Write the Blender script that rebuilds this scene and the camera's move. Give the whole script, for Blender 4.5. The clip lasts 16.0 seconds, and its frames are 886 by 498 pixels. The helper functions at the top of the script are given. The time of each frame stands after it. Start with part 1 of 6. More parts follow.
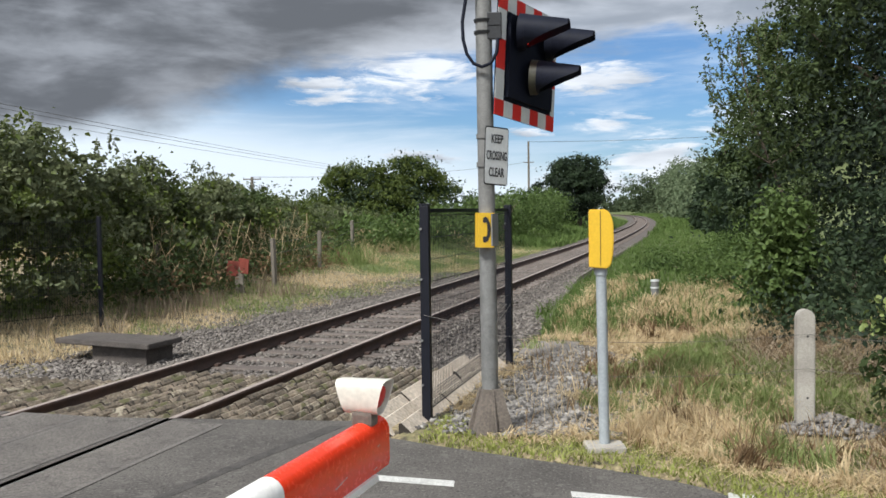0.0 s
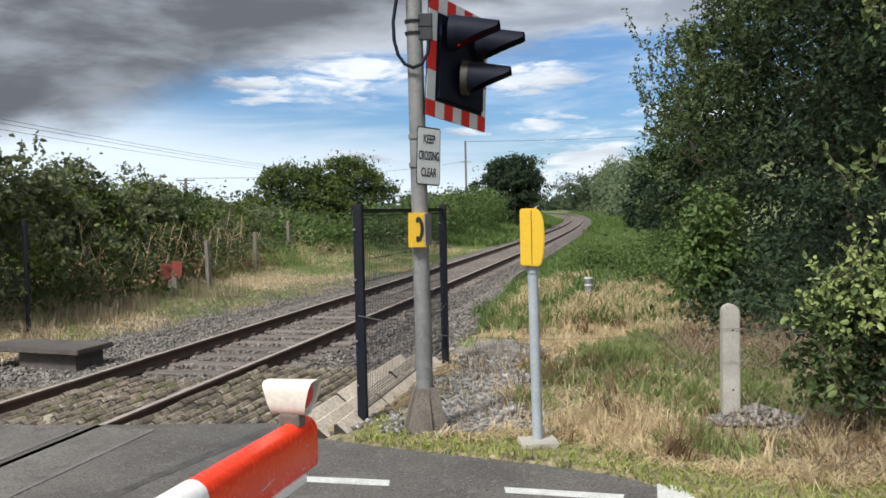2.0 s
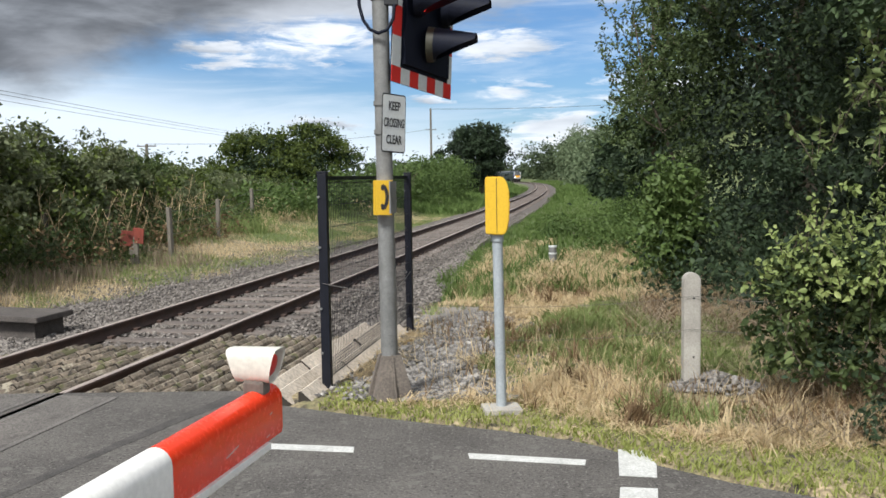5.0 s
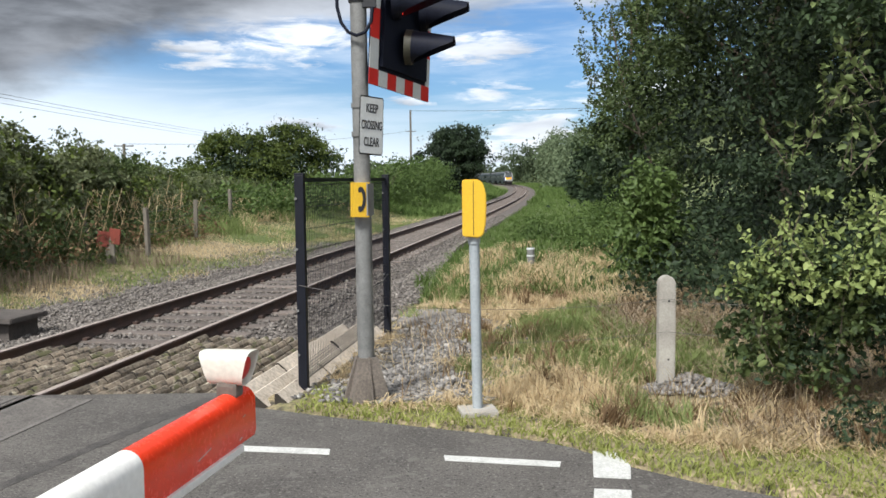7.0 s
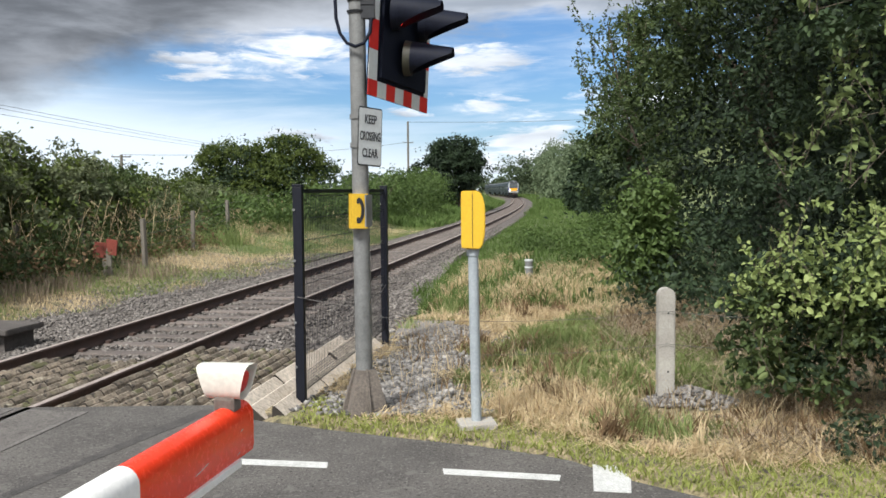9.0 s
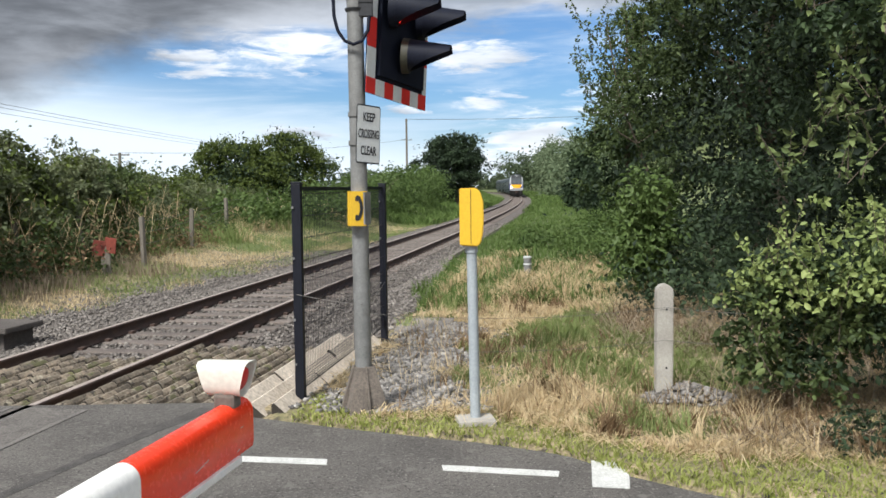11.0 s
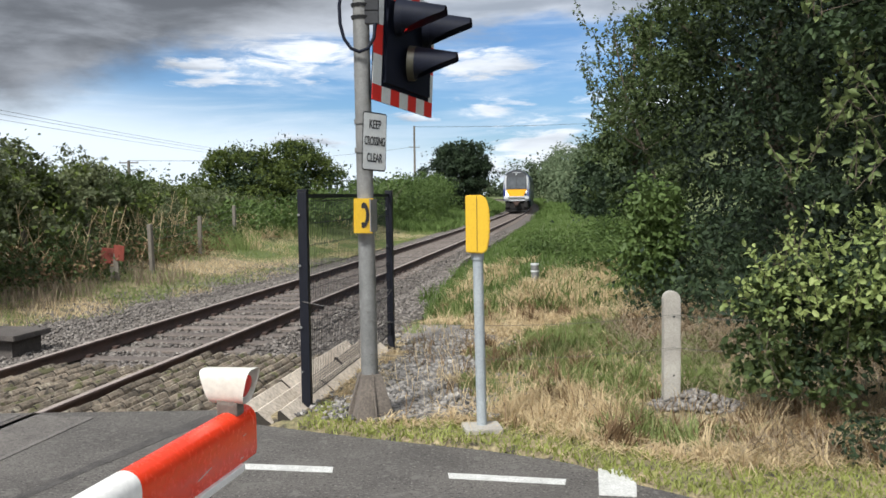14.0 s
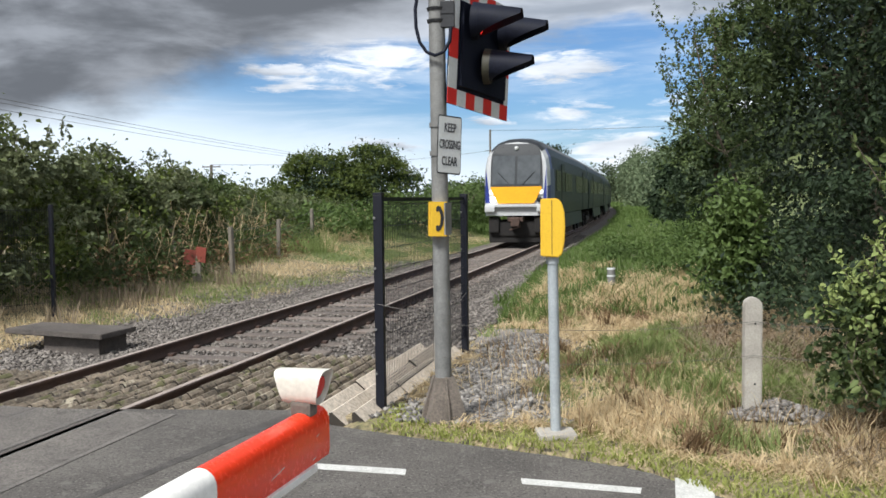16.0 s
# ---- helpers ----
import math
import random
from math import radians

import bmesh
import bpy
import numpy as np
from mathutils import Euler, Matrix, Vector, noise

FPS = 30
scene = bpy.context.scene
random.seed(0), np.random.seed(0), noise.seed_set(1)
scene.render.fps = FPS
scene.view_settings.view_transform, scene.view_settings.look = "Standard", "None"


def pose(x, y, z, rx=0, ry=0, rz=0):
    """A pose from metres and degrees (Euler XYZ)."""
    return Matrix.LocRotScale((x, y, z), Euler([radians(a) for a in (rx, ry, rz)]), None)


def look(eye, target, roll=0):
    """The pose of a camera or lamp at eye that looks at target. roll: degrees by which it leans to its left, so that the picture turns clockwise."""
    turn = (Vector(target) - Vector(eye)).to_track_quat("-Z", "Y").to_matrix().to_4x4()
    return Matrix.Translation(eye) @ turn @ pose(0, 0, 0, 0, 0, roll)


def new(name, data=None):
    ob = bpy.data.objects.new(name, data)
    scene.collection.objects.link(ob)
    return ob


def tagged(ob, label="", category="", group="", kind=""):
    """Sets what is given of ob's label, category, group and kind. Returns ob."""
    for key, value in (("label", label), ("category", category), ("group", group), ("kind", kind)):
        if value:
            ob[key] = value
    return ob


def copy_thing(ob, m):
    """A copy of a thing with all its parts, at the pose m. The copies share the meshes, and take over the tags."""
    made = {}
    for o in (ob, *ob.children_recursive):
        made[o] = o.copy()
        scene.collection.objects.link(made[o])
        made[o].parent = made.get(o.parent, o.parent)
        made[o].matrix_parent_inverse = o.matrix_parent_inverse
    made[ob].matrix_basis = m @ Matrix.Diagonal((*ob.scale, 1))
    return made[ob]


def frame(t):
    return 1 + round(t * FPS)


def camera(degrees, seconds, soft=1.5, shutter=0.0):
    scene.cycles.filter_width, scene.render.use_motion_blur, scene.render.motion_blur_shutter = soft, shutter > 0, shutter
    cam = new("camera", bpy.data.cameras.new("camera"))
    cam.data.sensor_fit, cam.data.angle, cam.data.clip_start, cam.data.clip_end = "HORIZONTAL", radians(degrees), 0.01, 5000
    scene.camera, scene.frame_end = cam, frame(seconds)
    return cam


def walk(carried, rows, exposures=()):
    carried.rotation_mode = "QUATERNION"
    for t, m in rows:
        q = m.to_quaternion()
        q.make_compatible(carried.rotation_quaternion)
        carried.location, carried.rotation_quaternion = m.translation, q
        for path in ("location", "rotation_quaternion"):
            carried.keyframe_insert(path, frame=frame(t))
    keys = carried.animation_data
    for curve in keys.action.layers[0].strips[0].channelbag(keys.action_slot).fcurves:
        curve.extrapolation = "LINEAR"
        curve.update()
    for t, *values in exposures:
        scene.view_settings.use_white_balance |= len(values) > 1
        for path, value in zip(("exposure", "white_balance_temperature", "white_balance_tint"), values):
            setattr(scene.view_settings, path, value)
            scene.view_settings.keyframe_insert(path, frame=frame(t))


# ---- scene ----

# ---------------------------------------------------------------- camera
cam = camera(52.1, 16.0, soft=1.6)
# seconds, eye x y z, yaw to the left, pitch, lean
PATH_ROWS = [
    (0.0, -0.058, 0.022, 1.900, 7.939, -2.340, -0.739), (0.5, -0.037, -0.023, 1.906, 5.275, -1.981, -0.938),
    (1.0, -0.011, -0.023, 1.907, 4.410, -2.198, -1.184), (1.5, -0.010, -0.012, 1.905, 4.205, -2.273, -1.242),
    (2.0, -0.011, -0.007, 1.901, 4.054, -2.418, -1.223), (2.5, -0.008, -0.046, 1.908, 3.715, -2.839, -1.113),
    (3.0, -0.010, -0.037, 1.904, 3.211, -3.469, -1.107), (3.5, -0.018, -0.005, 1.896, 2.650, -4.049, -1.093),
    (4.0, -0.018, 0.005, 1.897, 2.372, -4.468, -1.071), (6.5, 0.003, -0.014, 1.904, 0.889, -4.443, -0.553),
    (7.0, 0.007, -0.017, 1.906, 0.553, -4.381, -0.554), (7.5, 0.001, -0.005, 1.905, 0.283, -4.377, -0.562),
    (8.0, 0.008, 0.009, 1.904, 0.161, -4.263, -0.519), (8.5, 0.005, 0.012, 1.906, 0.193, -3.992, -0.476),
    (9.0, -0.006, 0.017, 1.907, 0.368, -3.677, -0.468), (9.5, -0.010, -0.006, 1.913, 0.470, -3.586, -0.432),
    (12.0, 0.022, 0.004, 1.906, 0.260, -4.004, -0.810), (12.5, 0.040, 0.005, 1.908, 0.647, -3.633, -0.900),
    (13.0, 0.027, 0.007, 1.907, 0.855, -3.379, -0.845), (13.5, 0.019, 0.014, 1.907, 0.838, -3.335, -0.804),
    (14.0, 0.012, 0.010, 1.907, 0.804, -3.396, -0.736), (14.5, 0.016, 0.017, 1.906, 0.919, -3.520, -0.707),
    (15.0, 0.014, 0.021, 1.905, 1.371, -3.590, -0.646), (15.5, 0.016, 0.026, 1.905, 3.040, -3.432, -0.684),
    (16.0, 0.019, 0.028, 1.904, 5.563, -3.108, -0.652)]


def eye_pose(x, y, z, yaw, pitch, lean):
    a, b = radians(yaw), radians(pitch)
    ahead = Vector((-math.sin(a) * math.cos(b), math.cos(a) * math.cos(b), math.sin(b)))
    return look((x, y, z), Vector((x, y, z)) + ahead, lean)


walk(cam, [(row[0], eye_pose(*row[1:])) for row in PATH_ROWS], [(0.0, 0.36, 6200, 10), (3.8, 0.38, 6200, 10), (6.5, 0.48, 6200, 10), (12.5, 0.50, 6200, 10), (14.0, 0.44, 6200, 10), (16.0, 0.44, 6200, 10)])

# ---------------------------------------------------------------- sky and sun
SUN_ELEVATION, SUN_AZIMUTH = 50, -148      # degrees; azimuth from +y towards +x


def build_world():
    world = bpy.data.worlds.new("sky")
    scene.world = world
    world.use_nodes = True
    nt = world.node_tree
    nodes, links = nt.nodes, nt.links
    nodes.clear()

    def add(kind, **kw):
        n = nodes.new(kind)
        for k, v in kw.items():
            n.inputs[k].default_value = v
        return n

    def maths(op, a, b=None, clamp=False):
        n = nodes.new("ShaderNodeMath")
        n.operation, n.use_clamp = op, clamp
        for i, v in enumerate((a, b)):
            if v is None:
                continue
            if isinstance(v, (int, float)):
                n.inputs[i].default_value = v
            else:
                links.new(v, n.inputs[i])
        return n.outputs[0]

    def ramp(v, lo, hi):
        n = nodes.new("ShaderNodeMapRange")
        n.interpolation_type = "SMOOTHSTEP"
        links.new(v, n.inputs["Value"])
        n.inputs["From Min"].default_value, n.inputs["From Max"].default_value = lo, hi
        return n.outputs["Result"]

    def mix(fac, a, b):
        n = nodes.new("ShaderNodeMix")
        n.data_type = "RGBA"
        for sock, v in ((n.inputs[0], fac), (n.inputs[6], a), (n.inputs[7], b)):
            if isinstance(v, (int, float)):
                sock.default_value = v
            elif isinstance(v, tuple):
                sock.default_value = (*v, 1)
            else:
                links.new(v, sock)
        return n.outputs[2]

    sky = nodes.new("ShaderNodeTexSky")
    sky.sky_type, sky.sun_disc = "NISHITA", False
    sky.sun_elevation, sky.sun_rotation = radians(SUN_ELEVATION), radians(SUN_AZIMUTH)
    sky.dust_density, sky.ozone_density = 0.6, 2.0
    coord = nodes.new("ShaderNodeTexCoord")
    sep = nodes.new("ShaderNodeSeparateXYZ")
    links.new(coord.outputs["Generated"], sep.inputs[0])
    x, y, z = sep.outputs
    # bearing and height of the direction, as coordinates for the clouds
    az = maths("DIVIDE", maths("MULTIPLY", x, 1.15), maths("ADD", maths("ABSOLUTE", y), 0.15))
    el = maths("MAXIMUM", z, 0.0)
    comb = nodes.new("ShaderNodeCombineXYZ")
    links.new(az, comb.inputs[0]), links.new(maths("MULTIPLY", el, 2.3), comb.inputs[1])

    def noise_tex(scale, detail, rough, off, dist=0.0, stretch=(1, 1, 1)):
        mp = nodes.new("ShaderNodeMapping")
        mp.inputs["Location"].default_value, mp.inputs["Scale"].default_value = off, stretch
        links.new(comb.outputs[0], mp.inputs[0])
        n = add("ShaderNodeTexNoise", Scale=scale, Detail=detail, Roughness=rough, Distortion=dist)
        links.new(mp.outputs[0], n.inputs["Vector"])
        return n.outputs["Fac"]

    big, fine = noise_tex(3.6, 8, 0.55, (3.1, 1.7, 0)), noise_tex(11.0, 9, 0.60, (7.4, 2.2, 0), 0.2, (0.8, 1.7, 1))
    shade = noise_tex(6.0, 7, 0.5, (1.4, 8.8, 0), 0.3, (1, 1.6, 1))
    wisp = noise_tex(4.0, 8, 0.6, (5.4, 0.8, 0), 0.4, (1, 3.6, 1))
    lift = maths("MULTIPLY", maths("SUBTRACT", big, 0.5), 0.13)
    # thick grey deck above, its edge climbing from west to east
    deck_edge = maths("ADD", maths("SUBTRACT", el, maths("MULTIPLY", az, 0.235)), lift)
    deck = ramp(deck_edge, 0.196, 0.246)
    # paler, thinner deck high up in the middle and east
    pale_edge = maths("ADD", maths("ADD", el, maths("MULTIPLY", az, -0.05)), maths("ADD", maths("MULTIPLY", lift, 0.7), maths("MULTIPLY", maths("SUBTRACT", fine, 0.5), 0.05)))
    pale = ramp(pale_edge, 0.158, 0.182)
    # heaped white clouds: bearing, height, half breadth, half thickness
    el_fold = maths("ADD", el, maths("MULTIPLY", maths("SUBTRACT", fine, 0.5), 0.040))
    az_fold = maths("ADD", az, maths("MULTIPLY", maths("SUBTRACT", big, 0.5), 0.10))
    white, top = None, None
    for cx, cy, rx, ry in ((-0.17, 0.150, 0.085, 0.026), (-0.25, 0.127, 0.060, 0.012), (-0.27, 0.142, 0.05, 0.009), (0.035, 0.142, 0.072, 0.020), (0.045, 0.095, 0.048, 0.014),
                           (0.10, 0.052, 0.085, 0.030), (0.03, 0.034, 0.06, 0.018), (-0.165, 0.058, 0.050, 0.009), (0.24, 0.09, 0.09, 0.035), (-0.05, 0.085, 0.03, 0.006)):
        a = maths("DIVIDE", maths("SUBTRACT", az_fold, cx), rx)
        b = maths("DIVIDE", maths("SUBTRACT", el_fold, cy), ry)
        m = maths("SUBTRACT", 1.0, maths("SQRT", maths("ADD", maths("MULTIPLY", a, a), maths("MULTIPLY", b, b))))
        lit = maths("MULTIPLY", b, ramp(m, -0.05, 0.25))
        white = m if white is None else maths("MAXIMUM", white, m)
        top = lit if top is None else maths("ADD", top, lit)
    # ragged, torn outlines
    rags = noise_tex(16.0, 10, 0.66, (2.7, 6.1, 0), 0.5, (0.75, 1.6, 1))
    white = ramp(maths("ADD", white, maths("MULTIPLY", maths("SUBTRACT", rags, 0.53), 3.4)), -0.10, 0.62)
    veil = maths("MULTIPLY", ramp(wisp, 0.44, 0.70), 0.55)
    haze = ramp(maths("ADD", el, maths("MULTIPLY", az, 0.14)), 0.085, 0.0)
    blue = nodes.new("ShaderNodeVectorMath")
    blue.operation = "MULTIPLY"
    links.new(sky.outputs[0], blue.inputs[0])
    blue.inputs[1].default_value = [SKY_STRENGTH * c for c in (0.72, 0.94, 1.20)]
    base = mix(veil, blue.outputs[0], (0.58, 0.66, 0.74))
    base = mix(haze, base, (0.70, 0.77, 0.83))
    cloud_light = mix(ramp(maths("ADD", maths("MULTIPLY", top, 0.55), maths("MULTIPLY", maths("SUBTRACT", shade, 0.5), 3.0)), -0.75, 0.45), (0.40, 0.43, 0.47), (0.80, 0.82, 0.84))
    base = mix(maths("MULTIPLY", white, 0.96), base, cloud_light)
    base = mix(maths("MULTIPLY", pale, 0.9), base, mix(ramp(shade, 0.36, 0.64), (0.31, 0.33, 0.355), (0.58, 0.60, 0.63)))
    dark = mix(ramp(maths("ADD", shade, maths("MULTIPLY", maths("SUBTRACT", fine, 0.5), 0.35)), 0.38, 0.72), (0.125, 0.133, 0.146), (0.30, 0.315, 0.34))
    final = mix(deck, base, dark)
    # behind the viewer the cover is bright and broken
    final = mix(ramp(y, 0.35, -0.05), final, mix(ramp(shade, 0.4, 0.6), (0.46, 0.50, 0.55), (0.86, 0.86, 0.86)))
    bg = nodes.new("ShaderNodeBackground")
    links.new(final, bg.inputs[0])
    bg.inputs[1].default_value = 1.0
    out = nodes.new("ShaderNodeOutputWorld")
    links.new(bg.outputs[0], out.inputs[0])


SKY_STRENGTH = 0.070
build_world()
sun = new("sun", bpy.data.lights.new("sun", "SUN"))
sun.data.energy, sun.data.angle, sun.data.color = 4.2, radians(10), (1.0, 0.96, 0.88)
sa, se = radians(SUN_AZIMUTH), radians(SUN_ELEVATION)
sun.matrix_world = look((0, 0, 60), (-math.sin(sa) * 60, -math.cos(sa) * 60, 60 - 60 * math.tan(se)))


# ---------------------------------------------------------------- materials
def material(name, colour, rough=0.7, metal=0.0, second=None, scale=4.0, fine=40.0, bump=0.2, spots=None, spot_at=0.62,
             island=0.0, spec=0.5, bump_scale=None, stretch=(1, 1, 1), amount=1.0, each=0.0, specks=None):
    """A surface with two scales of colour variation, optional stains, and relief."""
    m = bpy.data.materials.new(name)
    m.use_nodes = True
    nt = m.node_tree
    n, l = nt.nodes, nt.links
    p = n["Principled BSDF"]
    p.inputs["Metallic"].default_value = metal
    p.inputs["Specular IOR Level"].default_value = spec
    tc = n.new("ShaderNodeTexCoord")
    mp = n.new("ShaderNodeMapping")
    mp.inputs["Scale"].default_value = stretch
    l.new(tc.outputs["Object"], mp.inputs[0])

    def tex(s, d=5.0, r=0.6):
        t = n.new("ShaderNodeTexNoise")
        t.inputs["Scale"].default_value, t.inputs["Detail"].default_value, t.inputs["Roughness"].default_value = s, d, r
        l.new(mp.outputs[0], t.inputs["Vector"])
        return t.outputs["Fac"]

    def mixer(fac, a, b, kind="MIX"):
        x = n.new("ShaderNodeMix")
        x.data_type, x.blend_type = "RGBA", kind
        for sock, v in ((x.inputs[0], fac), (x.inputs[6], a), (x.inputs[7], b)):
            if isinstance(v, float):
                sock.default_value = v
            elif isinstance(v, tuple):
                sock.default_value = (*v[:3], 1)
            else:
                l.new(v, sock)
        return x.outputs[2]

    def span(v, lo, hi, to0=0.0, to1=1.0):
        r = n.new("ShaderNodeMapRange")
        l.new(v, r.inputs["Value"])
        for k, w in (("From Min", lo), ("From Max", hi), ("To Min", to0), ("To Max", to1)):
            r.inputs[k].default_value = w
        return r.outputs["Result"]

    second = second or tuple(c * 0.72 for c in colour)
    big, small = tex(scale), tex(fine, 4.0)
    col = mixer(span(big, 0.35, 0.65), colour, second)
    grain = span(small, 0.36, 0.64, 1.0 - 0.25 * amount, 1.0 + 0.25 * amount)
    g = n.new("ShaderNodeVectorMath")
    g.operation = "SCALE"
    l.new(col, g.inputs[0]), l.new(grain, g.inputs["Scale"])
    col = g.outputs[0]
    if spots:
        col = mixer(span(tex(scale * 2.3, 6.0, 0.7), spot_at, spot_at + 0.07), col, spots)
    if specks:
        for colour2, size2, at2 in specks:
            col = mixer(span(tex(size2, 2.0, 0.5), at2, at2 + 0.05), col, colour2)
    if island:
        geo = n.new("ShaderNodeNewGeometry")
        hs = n.new("ShaderNodeHueSaturation")
        l.new(span(geo.outputs["Random Per Island"], 0, 1, 1 - island, 1 + island), hs.inputs["Value"])
        l.new(span(geo.outputs["Random Per Island"], 0, 1, 0.5 - 0.02 * island, 0.5 + 0.02 * island), hs.inputs["Hue"])
        l.new(col, hs.inputs["Color"])
        col = hs.outputs[0]
    if each:
        info = n.new("ShaderNodeObjectInfo")
        hs = n.new("ShaderNodeHueSaturation")
        l.new(span(info.outputs["Random"], 0, 1, 1 - each, 1 + each), hs.inputs["Value"])
        l.new(col, hs.inputs["Color"])
        col = hs.outputs[0]
    l.new(col, p.inputs["Base Color"])
    l.new(span(small, 0.2, 0.8, max(rough - 0.12, 0.02), min(rough + 0.12, 1)), p.inputs["Roughness"])
    if bump:
        b = n.new("ShaderNodeBump")
        b.inputs["Strength"].default_value, b.inputs["Distance"].default_value = bump, 0.01
        l.new(tex(bump_scale or fine, 5.0), b.inputs["Height"])
        l.new(b.outputs[0], p.inputs["Normal"])
    return m


def leaf_material(name, dark, light, tip, through_it=0.3, rough=0.5, patch=1.1):
    """Foliage: each leaf has its own tint, and lets some light through."""
    m = bpy.data.materials.new(name)
    m.use_nodes = True
    n, l = m.node_tree.nodes, m.node_tree.links
    p = n["Principled BSDF"]
    geo = n.new("ShaderNodeNewGeometry")
    cr = n.new("ShaderNodeValToRGB")
    cr.color_ramp.elements[0].color, cr.color_ramp.elements[1].color = (*dark, 1), (*tip, 1)
    mid = cr.color_ramp.elements.new(0.7)
    mid.color = (*light, 1)
    tc = n.new("ShaderNodeTexCoord")
    tx = n.new("ShaderNodeTexNoise")
    tx.inputs["Scale"].default_value, tx.inputs["Detail"].default_value = patch, 5
    l.new(tc.outputs["Object"], tx.inputs["Vector"])
    add = n.new("ShaderNodeMath")
    add.operation = "MULTIPLY_ADD"
    l.new(tx.outputs["Fac"], add.inputs[0])
    add.inputs[1].default_value = 1.5
    sub = n.new("ShaderNodeMath")
    sub.operation = "SUBTRACT"
    part_random = n.new("ShaderNodeMath")
    part_random.operation = "MULTIPLY_ADD"
    l.new(geo.outputs["Random Per Island"], part_random.inputs[0])
    part_random.inputs[1].default_value, part_random.inputs[2].default_value = 0.45, -0.32
    l.new(part_random.outputs[0], sub.inputs[0])
    sub.inputs[1].default_value = 0.30
    l.new(sub.outputs[0], add.inputs[2])
    l.new(add.outputs[0], cr.inputs[0])
    l.new(cr.outputs[0], p.inputs["Base Color"])
    p.inputs["Roughness"].default_value = rough
    p.inputs["Specular IOR Level"].default_value = 0.2
    tr = n.new("ShaderNodeBsdfTranslucent")
    l.new(cr.outputs[0], tr.inputs[0])
    ms = n.new("ShaderNodeMixShader")
    ms.inputs[0].default_value = through_it
    l.new(p.outputs[0], ms.inputs[1]), l.new(tr.outputs[0], ms.inputs[2])
    l.new(ms.outputs[0], n["Material Output"].inputs[0])
    return m


def glow(name, colour, strength):
    m = bpy.data.materials.new(name)
    m.use_nodes = True
    p = m.node_tree.nodes["Principled BSDF"]
    p.inputs["Base Color"].default_value = (*colour, 1)
    p.inputs["Emission Color"].default_value = (*colour, 1)
    p.inputs["Emission Strength"].default_value = strength
    return m


